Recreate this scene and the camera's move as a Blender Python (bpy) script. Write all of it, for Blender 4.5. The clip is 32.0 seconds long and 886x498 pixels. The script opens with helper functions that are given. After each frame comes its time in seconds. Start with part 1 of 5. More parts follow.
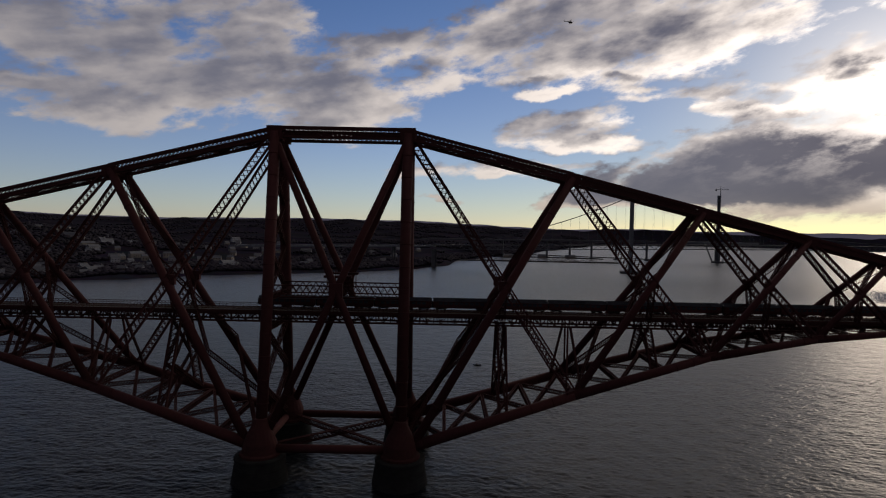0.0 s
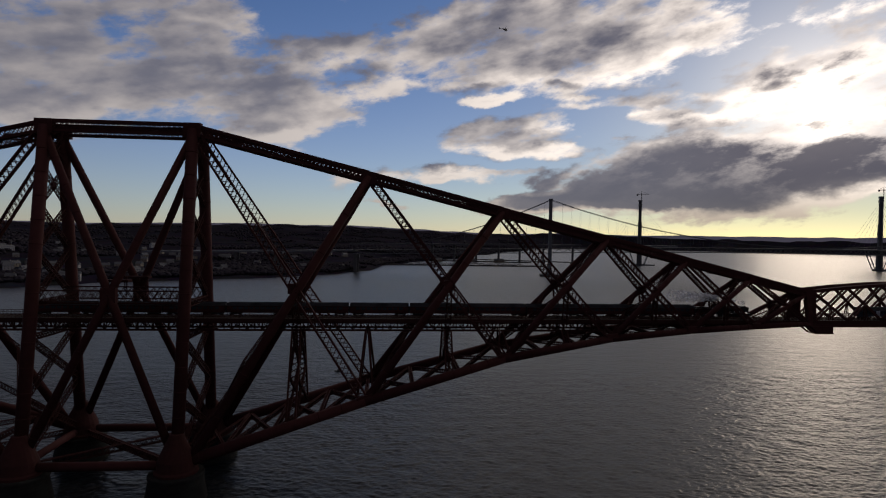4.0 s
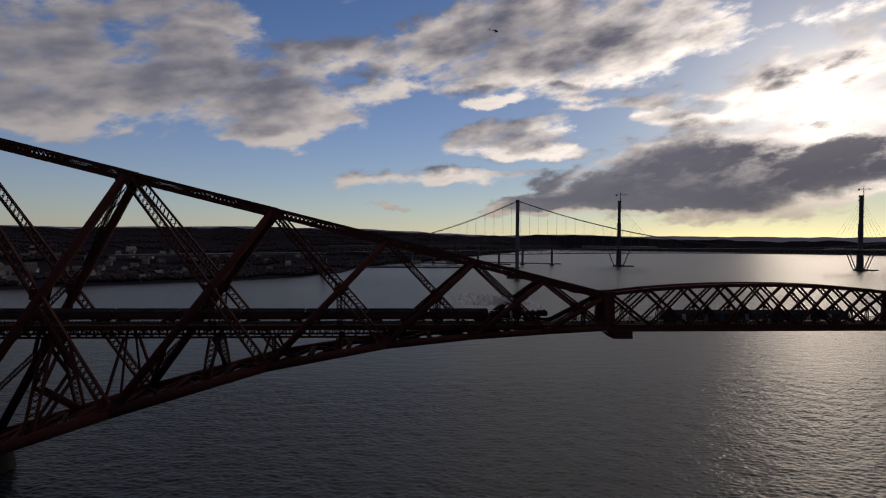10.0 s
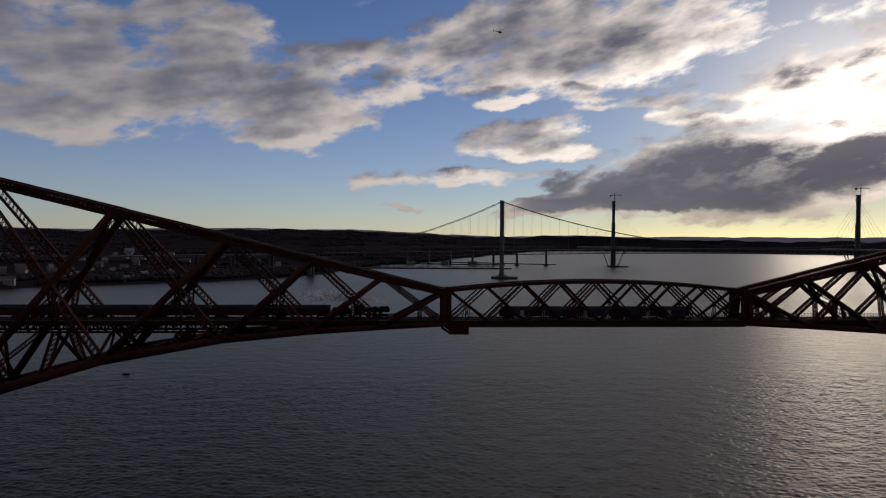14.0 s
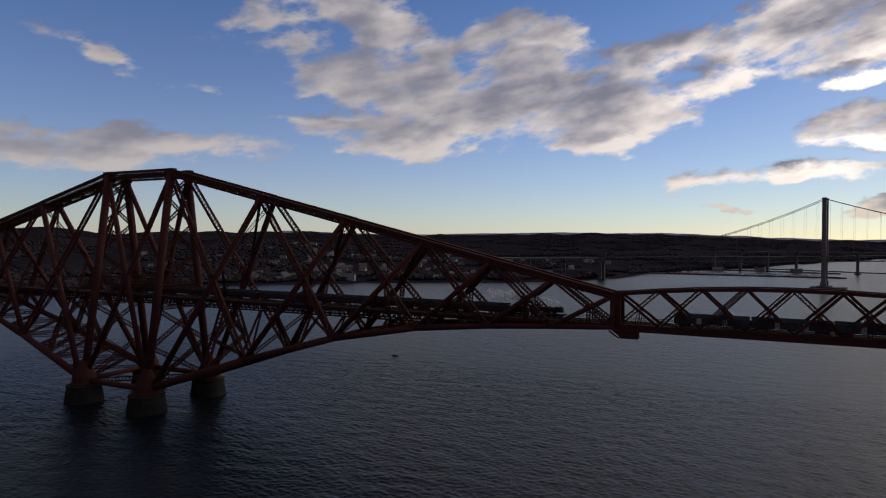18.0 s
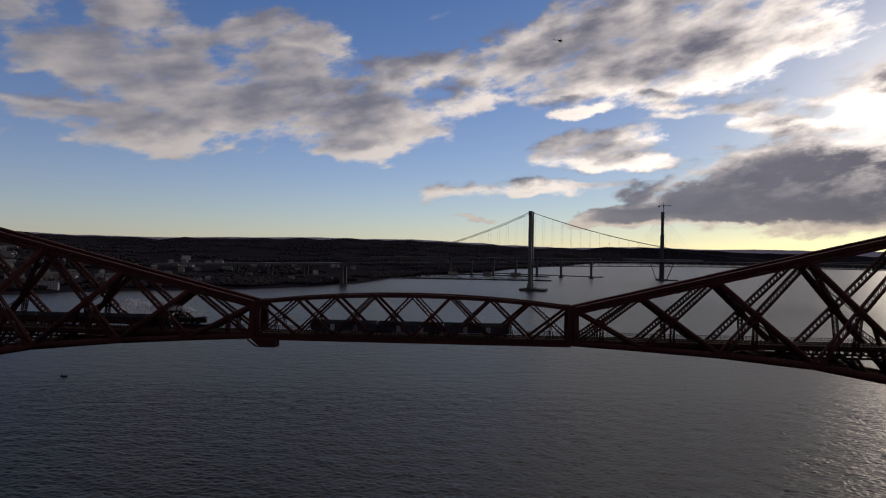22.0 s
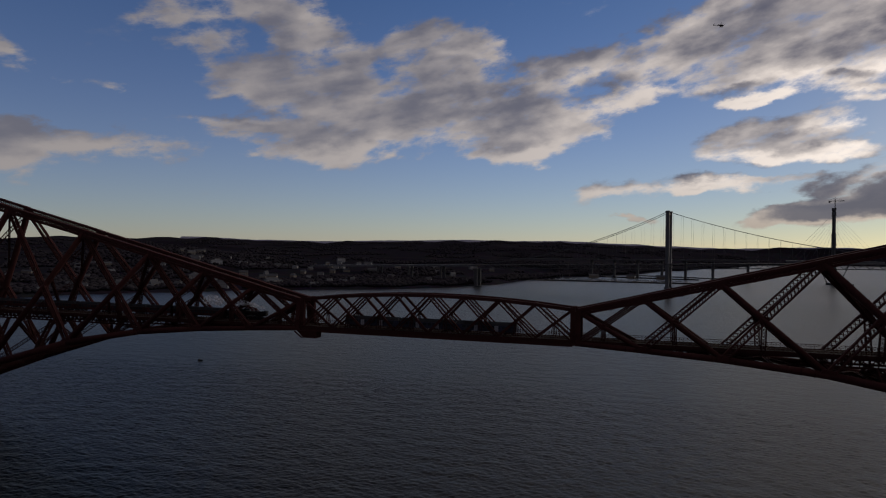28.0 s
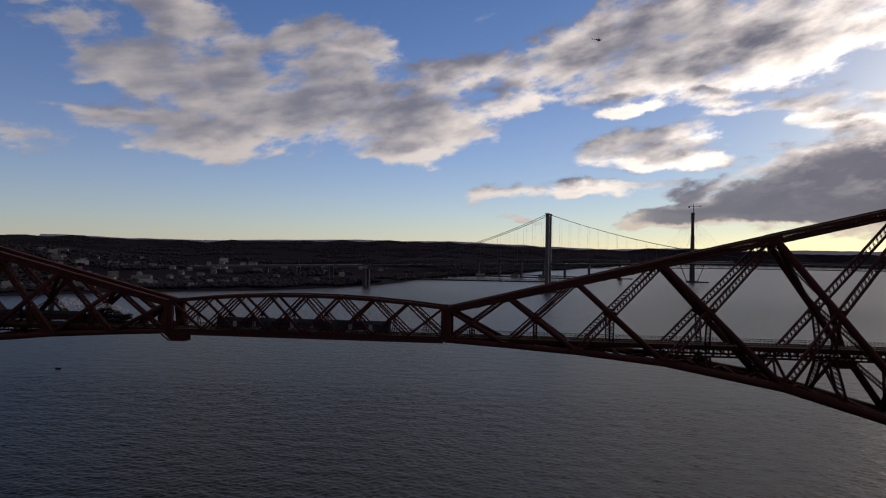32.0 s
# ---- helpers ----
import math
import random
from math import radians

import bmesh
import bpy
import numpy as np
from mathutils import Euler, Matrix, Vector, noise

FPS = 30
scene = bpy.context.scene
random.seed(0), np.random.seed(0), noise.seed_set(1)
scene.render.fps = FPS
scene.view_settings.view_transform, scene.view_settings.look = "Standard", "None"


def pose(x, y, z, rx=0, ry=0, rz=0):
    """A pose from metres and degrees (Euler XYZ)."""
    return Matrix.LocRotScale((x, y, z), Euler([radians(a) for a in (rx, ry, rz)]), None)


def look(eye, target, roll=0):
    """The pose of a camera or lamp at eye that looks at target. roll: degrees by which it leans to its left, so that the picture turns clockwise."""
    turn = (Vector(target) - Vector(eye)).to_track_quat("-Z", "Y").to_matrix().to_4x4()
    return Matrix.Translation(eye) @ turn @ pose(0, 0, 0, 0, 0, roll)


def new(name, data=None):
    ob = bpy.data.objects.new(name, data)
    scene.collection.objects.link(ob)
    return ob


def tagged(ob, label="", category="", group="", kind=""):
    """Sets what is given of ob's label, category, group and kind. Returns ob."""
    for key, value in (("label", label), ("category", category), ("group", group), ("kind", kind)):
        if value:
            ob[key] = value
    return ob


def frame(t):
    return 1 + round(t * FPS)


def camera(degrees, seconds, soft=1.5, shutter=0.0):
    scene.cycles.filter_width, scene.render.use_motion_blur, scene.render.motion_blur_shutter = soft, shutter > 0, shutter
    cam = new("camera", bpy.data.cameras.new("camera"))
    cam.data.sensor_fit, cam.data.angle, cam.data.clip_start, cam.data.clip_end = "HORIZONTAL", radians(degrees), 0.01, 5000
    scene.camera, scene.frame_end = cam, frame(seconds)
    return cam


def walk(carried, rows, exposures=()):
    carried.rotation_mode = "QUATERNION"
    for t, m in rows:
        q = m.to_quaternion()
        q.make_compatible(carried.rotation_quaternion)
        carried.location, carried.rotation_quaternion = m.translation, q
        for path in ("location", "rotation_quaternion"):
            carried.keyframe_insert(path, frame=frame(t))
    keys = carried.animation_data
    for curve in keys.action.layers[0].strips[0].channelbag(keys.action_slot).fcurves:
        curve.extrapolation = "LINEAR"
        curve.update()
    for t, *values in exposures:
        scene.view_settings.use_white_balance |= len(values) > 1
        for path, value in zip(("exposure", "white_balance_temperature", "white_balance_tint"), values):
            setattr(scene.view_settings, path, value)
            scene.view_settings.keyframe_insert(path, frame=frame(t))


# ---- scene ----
cam = camera(71.91, 32.0, soft=1.15)
PATH = [
    (0, (34.477, -208.976, 80.036), (34.434, -109.025, 76.920), 1.13),
    (0.5, (40.801, -208.259, 79.867), (41.951, -108.310, 76.902), 1.19),
    (1, (47.051, -207.577, 79.719), (49.942, -107.657, 76.940), 1.22),
    (1.5, (53.225, -206.937, 79.588), (58.887, -107.131, 76.999), 1.19),
    (2, (59.385, -206.294, 79.466), (66.602, -106.584, 77.040), 1.12),
    (2.5, (65.531, -205.698, 79.348), (73.466, -106.041, 76.994), 1.02),
    (3, (71.669, -205.187, 79.274), (80.283, -105.585, 76.998), 0.94),
    (3.5, (77.839, -204.635, 79.259), (86.625, -105.045, 77.103), 0.90),
    (5.5, (102.155, -201.869, 79.983), (111.558, -102.335, 77.831), 0.91),
    (6, (108.273, -200.944, 80.031), (118.013, -101.442, 77.910), 0.83),
    (6.5, (114.328, -200.067, 80.043), (124.172, -100.574, 77.974), 0.76),
    (7, (120.439, -199.218, 80.050), (130.617, -99.758, 78.026), 0.70),
    (7.5, (126.591, -198.500, 80.066), (137.055, -99.069, 78.086), 0.65),
    (8, (132.830, -197.886, 80.095), (143.283, -98.452, 78.171), 0.61),
    (8.5, (139.148, -197.597, 80.116), (149.326, -98.134, 78.263), 0.58),
    (9, (145.583, -197.769, 80.096), (155.132, -98.242, 78.290), 0.57),
    (9.5, (152.197, -198.462, 80.032), (161.929, -98.953, 78.236), 0.56),
    (10, (158.890, -199.449, 79.910), (167.237, -99.815, 78.092), 0.56),
    (10.5, (165.668, -200.564, 79.786), (172.709, -100.828, 77.994), 0.56),
    (11, (172.614, -201.730, 79.674), (179.197, -101.962, 77.913), 0.57),
    (11.5, (179.787, -202.896, 79.586), (186.155, -103.114, 77.850), 0.57),
    (12, (187.078, -204.058, 79.519), (193.356, -104.270, 77.812), 0.57),
    (12.5, (194.361, -205.225, 79.463), (200.579, -105.433, 77.767), 0.54),
    (13, (201.605, -206.426, 79.405), (207.796, -106.633, 77.689), 0.48),
    (13.5, (208.866, -207.701, 79.379), (215.246, -107.918, 77.741), 0.43),
    (15.5, (238.132, -213.685, 79.427), (229.786, -114.049, 77.708), 0.33),
    (16, (244.139, -214.265, 79.399), (221.545, -116.866, 77.680), 0.31),
    (16.5, (249.919, -214.623, 79.394), (218.637, -119.655, 77.782), 0.29),
    (17, (255.349, -214.749, 79.404), (218.394, -121.840, 77.903), 0.29),
    (17.5, (260.425, -214.652, 79.431), (219.636, -123.359, 78.047), 0.31),
    (18, (265.254, -214.333, 79.464), (222.601, -123.895, 78.160), 0.34),
    (18.5, (269.972, -213.798, 79.508), (226.519, -123.741, 78.256), 0.38),
    (19, (274.718, -213.029, 79.587), (230.261, -123.462, 78.390), 0.42),
    (19.5, (279.521, -211.975, 79.740), (238.237, -120.901, 78.660), 0.49),
    (20, (284.351, -210.602, 79.975), (243.646, -119.267, 78.976), 0.57),
    (20.5, (289.200, -208.937, 80.065), (249.577, -117.126, 79.215), 0.58),
    (21, (293.976, -207.004, 80.260), (263.772, -111.677, 79.608), 0.66),
    (21.5, (298.739, -204.979, 80.526), (282.800, -106.258, 80.165), 0.83),
    (22, (303.446, -203.374, 80.818), (297.978, -103.524, 80.756), 0.93),
    (22.5, (308.270, -202.467, 81.164), (309.807, -102.479, 81.300), 0.93),
    (23, (313.263, -202.292, 81.433), (320.526, -102.557, 81.749), 0.84),
    (23.5, (318.053, -202.635, 81.759), (330.335, -103.393, 82.188), 0.81),
    (24, (323.184, -203.185, 82.011), (339.536, -104.532, 82.549), 0.73),
    (24.5, (328.583, -203.733, 82.230), (348.552, -105.750, 82.950), 0.59),
    (26.5, (348.504, -208.689, 82.275), (371.406, -111.349, 82.908), 0.42),
    (27, (350.968, -210.490, 82.231), (360.406, -110.937, 82.643), 0.49),
    (27.5, (352.956, -212.162, 82.212), (337.104, -113.427, 82.354), 0.55),
    (28, (354.518, -213.507, 82.293), (324.242, -118.200, 82.205), 0.59),
    (28.5, (355.729, -214.447, 82.460), (321.995, -120.309, 82.315), 0.59),
    (29, (356.912, -215.166, 82.504), (323.688, -120.846, 82.361), 0.64),
    (29.5, (358.024, -215.766, 82.581), (325.758, -121.115, 82.503), 0.68),
    (30, (359.127, -216.273, 82.671), (333.832, -119.525, 82.699), 0.73),
    (30.5, (359.961, -216.663, 82.756), (339.285, -118.824, 82.916), 0.81),
    (31, (360.662, -217.015, 82.782), (342.729, -118.636, 82.987), 0.84),
    (31.5, (361.234, -217.327, 82.747), (345.112, -118.635, 82.929), 0.83),
    (32, (361.724, -217.598, 82.669), (348.707, -118.449, 82.766), 0.77),
]
walk(cam, [(t, look(e, g, r)) for t, e, g, r in PATH],
     exposures=[(0, 0.1, 6600, 17), (2, 0.08, 6600, 17), (6, -0.05, 6600, 17), (13.5, -0.05, 6600, 17), (15.5, -0.05, 6600, 17), (16, 0.0, 6600, 17), (17, 0.32, 6600, 17), (18.5, 0.6, 6600, 17), (20.5, 0.68, 6600, 17), (22.5, 0.1, 6600, 17), (24, 0.0, 6600, 17), (26.5, -0.15, 6600, 17), (28, -0.1, 6600, 17), (28.8, 0.3, 6600, 17), (30, 0.42, 6600, 17), (32, 0.36, 6600, 17)])

# ---- sky and sun ----
SUN_AZ, SUN_EL = 37.0, 9.6
world = bpy.data.worlds.new("sky")
scene.world = world
world.use_nodes = True
wn, wl = world.node_tree.nodes, world.node_tree.links
wn.clear()


def wmath(op, a, b=None, c=None, clamp=False):
    n = wn.new("ShaderNodeMath")
    n.operation, n.use_clamp = op, clamp
    for i, v in enumerate((a, b, c)):
        if v is None:
            continue
        if isinstance(v, (int, float)):
            n.inputs[i].default_value = v
        else:
            wl.new(v, n.inputs[i])
    return n.outputs[0]


def wmix(fac, a, b):
    n = wn.new("ShaderNodeMix")
    n.data_type = "RGBA"
    for sock, v in ((n.inputs[0], fac), (n.inputs[6], a), (n.inputs[7], b)):
        if isinstance(v, tuple):
            sock.default_value = (*v, 1)
        elif isinstance(v, (int, float)):
            sock.default_value = v
        else:
            wl.new(v, sock)
    return n.outputs[2]


def wcombine(x, y, z):
    n = wn.new("ShaderNodeCombineXYZ")
    for i, v in enumerate((x, y, z)):
        if isinstance(v, (int, float)):
            n.inputs[i].default_value = v
        else:
            wl.new(v, n.inputs[i])
    return n.outputs[0]


def wnoise(vec, scale, detail, rough=0.55):
    n = wn.new("ShaderNodeTexNoise")
    n.inputs["Scale"].default_value = scale
    n.inputs["Detail"].default_value = detail
    n.inputs["Roughness"].default_value = rough
    wl.new(vec, n.inputs["Vector"])
    return n


def wstep(v, lo, hi):
    n = wn.new("ShaderNodeMapRange")
    n.interpolation_type = "SMOOTHSTEP"
    n.inputs[1].default_value, n.inputs[2].default_value = lo, hi
    wl.new(v, n.inputs[0])
    return n.outputs[0]


geo = wn.new("ShaderNodeTexCoord")
sep = wn.new("ShaderNodeSeparateXYZ")
wl.new(geo.outputs["Generated"], sep.inputs[0])
dx, dy, dz = sep.outputs
az = wmath("MULTIPLY", wmath("ARCTAN2", dx, dy), 57.2958)          # degrees, 0 = west across the bridge
el = wmath("MULTIPLY", wmath("ARCSINE", dz), 57.2958)

sky = wn.new("ShaderNodeTexSky")
sky.sky_type, sky.sun_disc = "NISHITA", False
sky.sun_elevation, sky.sun_rotation = radians(SUN_EL), radians(SUN_AZ)
sky.altitude, sky.air_density, sky.dust_density, sky.ozone_density = 50, 1.0, 0.25, 2.5

# cloud banks: azimuth, elevation, half width, half height (degrees), tilt, weight
BANKS = [
    (33, 12.5, 6, 1.6, 6, 0.85), (39.5, 13.8, 5, 2.2, 10, 0.85), (29, 10.2, 5, 0.8, 6, 0.8), (47, 10.5, 6, 1.2, 10, 0.9), (17, 5.3, 5, 0.5, 4, 1.1),
    (-25, 17.5, 9, 2.0, 6, 0.62), (-32, 15, 6, 2.5, 0, 0.85), (-18.5, 15.5, 6, 2.2, 0, 0.95), (-38, 18.5, 5, 2.2, 0, 0.5), (37, 17.5, 5, 0.9, 5, 0.6),
    (41, 15, 4.5, 0.8, 8, 0.6), (-19.3, 12.8, 10.4, 2.9, 0, 1.0), (-27.6, 14.4, 5.8, 3.2, 0, 0.9), (-30.2, 16.4, 4.4, 1.8, 0, 0.7), (-28.8, 9.4, 5.3, 1.6, 0, 0.95),
    (-23.4, 8.5, 2.1, 0.6, 0, 0.6), (-16.1, 18.4, 5.2, 1.7, -8, 0.9), (-10.2, 11.6, 5.5, 2.6, 0, 1.0), (-10.2, 9.4, 3.5, 1.4, 0, 1.0), (-5.2, 15.8, 6.7, 1.5, 12, 0.9),
    (-1.5, 13.3, 4.2, 1.2, 15, 0.85), (2.1, 17.5, 5.8, 1.6, 22, 1.0), (6.8, 20.1, 3.7, 1.6, 25, 0.95), (12.6, 18.3, 8.8, 3.1, 8, 1.2), (15.2, 15.6, 10.2, 2.1, 0, 1.0),
    (19.6, 17.9, 8.8, 3.1, 0, 1.0), (27.5, 17.1, 4.9, 2.4, 0, 0.75), (14.7, 13.9, 3.6, 0.7, 0, 0.8), (9.5, 12.7, 3.1, 0.5, 2, 0.85), (17.7, 12.6, 1.7, 0.4, 0, 0.75),
    (22.1, 11.9, 4.8, 0.6, 0, 0.75), (24.9, 11.0, 4.1, 0.8, 0, 0.8), (28.9, 12.3, 5.6, 0.6, 0, 0.6), (11.1, 9.5, 5.2, 1.3, 6, 1.0), (12.7, 8.0, 5.7, 0.8, 0, 1.0),
    (21.6, 9.0, 1.9, 0.4, 0, 0.6), (37.6, 9.6, 2.5, 0.5, 5, 0.9), (-1.5, 5.6, 3.7, 1.0, 0, 0.8), (5.4, 5.5, 3.7, 0.6, 0, 0.9), (10.7, 5.9, 4.7, 0.5, 0, 0.8),
    (-0.7, 2.8, 2.1, 0.2, 0, 0.6), (33.8, 13.3, 4.3, 2.7, 0, 0.55), (-52.3, 8.2, 9.4, 1.0, 0, 1.0), (-58.0, 6.7, 7.7, 1.4, 0, 0.9), (-49.2, 9.2, 3.2, 0.6, 0, 0.7),
    (-59.1, 8.7, 3.0, 0.4, 0, 0.6), (-54.0, 14.4, 4.6, 0.8, -18, 0.55), (-46.2, 13.0, 2.3, 0.6, -10, 0.55), (-40.2, 18.6, 5.0, 2.6, -30, 0.6), (-34.1, 20.4, 5.2, 1.6, 0, 0.7),
    (-31.0, 18.2, 4.7, 2.1, 0, 0.7), (-35.6, 10.9, 4.7, 0.8, 0, 0.95), (-29.9, 9.6, 6.3, 0.8, 0, 0.9), (44.8, 11.3, 4.6, 1.4, 8, 1.0), (42.0, 9.7, 2.4, 0.5, 0, 0.9),
    (46.7, 16.9, 3.3, 3.1, 0, 0.7), (42.8, 19.2, 8.0, 1.4, 0, 0.6),
]
# the long dark bank under the sun
DARK_BANKS = [
    (29, 5.5, 8, 2.6, 2, 1.7), (37, 5.9, 8, 1.9, 4, 1.7), (45, 6.3, 7, 1.6, 4, 1.6), (21.5, 4.9, 6, 1.5, 8, 1.6), (15, 3.5, 5, 0.7, 6, 1.5),
    (24, 3.2, 9, 0.6, 0, 1.5),
]
warp = wnoise(wcombine(wmath("MULTIPLY", az, 0.55), el, 3.0), 0.32, 5, 0.6)
wsep = wn.new("ShaderNodeSeparateColor")
wl.new(warp.outputs["Color"], wsep.inputs[0])
azw = wmath("ADD", az, wmath("MULTIPLY", wmath("SUBTRACT", wsep.outputs[0], 0.5), 7.5))
elw = wmath("ADD", el, wmath("MULTIPLY", wmath("SUBTRACT", wsep.outputs[1], 0.5), 2.8))


def bank_density(where, banks):
    total = None
    for a, e, ra, re, tilt, weight in banks:
        m = wn.new("ShaderNodeMapping")
        m.vector_type = "TEXTURE"
        m.inputs["Location"].default_value = (a, e, 0)
        m.inputs["Rotation"].default_value = (0, 0, radians(tilt))
        m.inputs["Scale"].default_value = (ra * 2.0, re * 2.0, 1)
        wl.new(where, m.inputs["Vector"])
        g = wn.new("ShaderNodeTexGradient")
        g.gradient_type = "SPHERICAL"
        wl.new(m.outputs[0], g.inputs[0])
        b = wmath("MULTIPLY", g.outputs["Fac"], weight)
        total = b if total is None else wmath("SMOOTH_MAX", total, b, 0.22)
    return total


spread = wcombine(azw, elw, 0.0)
dens_dark = bank_density(spread, DARK_BANKS)
dens = wmath("MAXIMUM", bank_density(spread, BANKS), dens_dark)
# the same a little nearer the sun, for the lit sides
dens_sun = bank_density(wcombine(wmath("ADD", azw, 1.8), wmath("SUBTRACT", elw, 1.0), 0.0), BANKS + DARK_BANKS)
# the streaks rise gently to the north; a loose cloud field is added over the unseen sky behind
along_az = wmath("ADD", wmath("MULTIPLY", az, 0.985), wmath("MULTIPLY", el, 0.174))
across = wmath("SUBTRACT", wmath("MULTIPLY", el, 0.985), wmath("MULTIPLY", az, 0.174))
flat = wcombine(wmath("MULTIPLY", along_az, 0.42), across, 1.0)
fine = wnoise(flat, 0.55, 10, 0.60)
lump = wnoise(flat, 0.46, 6, 0.50)
toward = wcombine(wmath("MULTIPLY", wmath("ADD", along_az, 1.2), 0.42), wmath("SUBTRACT", across, 0.85), 1.0)
lump2 = wnoise(toward, 0.46, 6, 0.50)
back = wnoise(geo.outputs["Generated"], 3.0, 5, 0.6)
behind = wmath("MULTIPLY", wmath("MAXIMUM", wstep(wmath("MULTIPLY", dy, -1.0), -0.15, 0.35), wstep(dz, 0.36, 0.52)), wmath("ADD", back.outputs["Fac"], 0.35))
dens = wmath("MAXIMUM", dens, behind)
plate = wstep(dens, 0.10, 0.74)
heavy = wmath("MAXIMUM", wstep(dens_dark, 0.55, 1.0), wmath("MULTIPLY", wstep(dens, 0.72, 1.10), 0.40))
curl = wmath("SUBTRACT", fine.outputs["Fac"], 0.5)
full = wmath("ADD", wmath("ADD", wmath("MULTIPLY", plate, 0.86), wmath("MULTIPLY", heavy, 0.42)),
             wmath("MULTIPLY", wmath("MULTIPLY", curl, 2.6), wstep(dens, 0.02, 0.35)))
cover = wstep(full, 0.18, 0.80)
smooth_full = wmath("ADD", wmath("ADD", wmath("MULTIPLY", plate, 0.86), wmath("MULTIPLY", heavy, 0.42)), wmath("MULTIPLY", curl, 0.75))
# distance from the sun, in degrees, drives how the clouds and the haze shine
sv = (math.sin(radians(SUN_AZ)) * math.cos(radians(SUN_EL)), math.cos(radians(SUN_AZ)) * math.cos(radians(SUN_EL)), math.sin(radians(SUN_EL)))
dot = wn.new("ShaderNodeVectorMath")
dot.operation = "DOT_PRODUCT"
wl.new(geo.outputs["Generated"], dot.inputs[0])
dot.inputs[1].default_value = sv
ang = wmath("MULTIPLY", wmath("ARCCOSINE", wmath("MINIMUM", dot.outputs["Value"], 0.99999)), 57.2958)
near_sun = wmath("POWER", 2.71828, wmath("MULTIPLY", ang, -1 / 5.0))
glow = wmath("POWER", 2.71828, wmath("MULTIPLY", ang, -1 / 26.0))
relief = wmath("MULTIPLY", wmath("SUBTRACT", lump.outputs["Fac"], lump2.outputs["Fac"]), 1.3)
rim = wmath("SUBTRACT", 1.0, wstep(smooth_full, 0.30, 1.22))
soft = wnoise(flat, 0.30, 5, 0.5)
body = wmath("ADD", wmath("ADD", wmath("ADD", wmath("MULTIPLY", rim, 0.42), wmath("ADD", wmath("MULTIPLY", wmath("SUBTRACT", plate, wstep(dens_sun, 0.10, 0.74)), 0.95), 0.14)), wmath("MULTIPLY", wmath("SUBTRACT", soft.outputs["Fac"], 0.5), 0.9)),
             wmath("MULTIPLY", relief, wmath("SUBTRACT", 1.0, wmath("MULTIPLY", heavy, 0.6))))
lit = wmath("MULTIPLY", wmath("SMOOTH_MIN", wmath("SMOOTH_MAX", body, 0.0, 0.25), 1.0, 0.25), wmath("SUBTRACT", 1.0, wmath("MULTIPLY", heavy, 0.92)))
dark_cloud = wmix(wmath("MULTIPLY", glow, 1.25, clamp=True), (0.148, 0.155, 0.185), (0.066, 0.065, 0.094))
lit_cloud = wmix(wmath("MULTIPLY", glow, 1.45, clamp=True), (0.29, 0.278, 0.270), (1.45, 1.34, 1.15))
lit_cloud = wmix(wstep(el, 1.5, 6.5), wmix(wmath("MULTIPLY", glow, 1.9, clamp=True), (0.34, 0.32, 0.29), (0.52, 0.45, 0.36)), lit_cloud)
cloud = wmix(lit, dark_cloud, lit_cloud)
# overcast added out of view, behind and overhead, to dim near faces; bright sunward
added_overcast = wmath("MAXIMUM", wstep(wmath("MULTIPLY", dy, -1.0), -0.15, 0.35), wstep(dz, 0.36, 0.52))
cloud = wmix(wmath("MULTIPLY", added_overcast, 0.9), cloud, wmix(wmath("MULTIPLY", wmath("POWER", glow, 1.5), 7.0, clamp=True), (0.052, 0.045, 0.062), (1.35, 1.27, 1.15)))
clear = wn.new("ShaderNodeMix")
clear.data_type, clear.blend_type = "RGBA", "MULTIPLY"
clear.inputs[0].default_value = 1.0
wl.new(sky.outputs[0], clear.inputs[6])
clear.inputs[7].default_value = (0.034, 0.062, 0.095, 1)
haze_low = wmath("POWER", 2.71828, wmath("MULTIPLY", wmath("MAXIMUM", el, 0.0), -1 / 9.5))
haze_sun = wmath("MULTIPLY", wmath("POWER", 2.71828, wmath("MULTIPLY", wmath("MAXIMUM", el, 0.0), -1 / 3.2)), glow)
hz1 = wn.new("ShaderNodeMix")
hz1.data_type, hz1.blend_type = "RGBA", "ADD"
hz1.inputs[0].default_value = 1.0
# a veil of thin cloud dims the brightest air round the sun
veil = wmix(wmath("MULTIPLY", wmath("POWER", glow, 1.3), 0.80), clear.outputs[2], (0.0, 0.0, 0.0))
wl.new(veil, hz1.inputs[6])
wl.new(wmix(wmath("MULTIPLY", wmath("MULTIPLY", haze_low, wmath("ADD", wmath("MULTIPLY", wmath("SQRT", glow), 0.85), 0.36)), wmath("SUBTRACT", 1.0, added_overcast)), (0, 0, 0), wmix(wmath("MULTIPLY", glow, 1.6, clamp=True), (0.405, 0.275, 0.215), (0.290, 0.195, 0.080))), hz1.inputs[7])
hz2 = wn.new("ShaderNodeMix")
hz2.data_type, hz2.blend_type = "RGBA", "ADD"
hz2.inputs[0].default_value = 1.0
wl.new(hz1.outputs[2], hz2.inputs[6])
wl.new(wmix(haze_sun, (0, 0, 0), (0.34, 0.17, 0.035)), hz2.inputs[7])
sky_mix = wmix(wmath("MULTIPLY", cover, 0.94), hz2.outputs[2], cloud)
halo = wn.new("ShaderNodeMix")
halo.data_type, halo.blend_type = "RGBA", "ADD"
halo.inputs[0].default_value = 1.0
wl.new(sky_mix, halo.inputs[6])
wide = wmath("POWER", 2.71828, wmath("MULTIPLY", ang, -1 / 9.0))
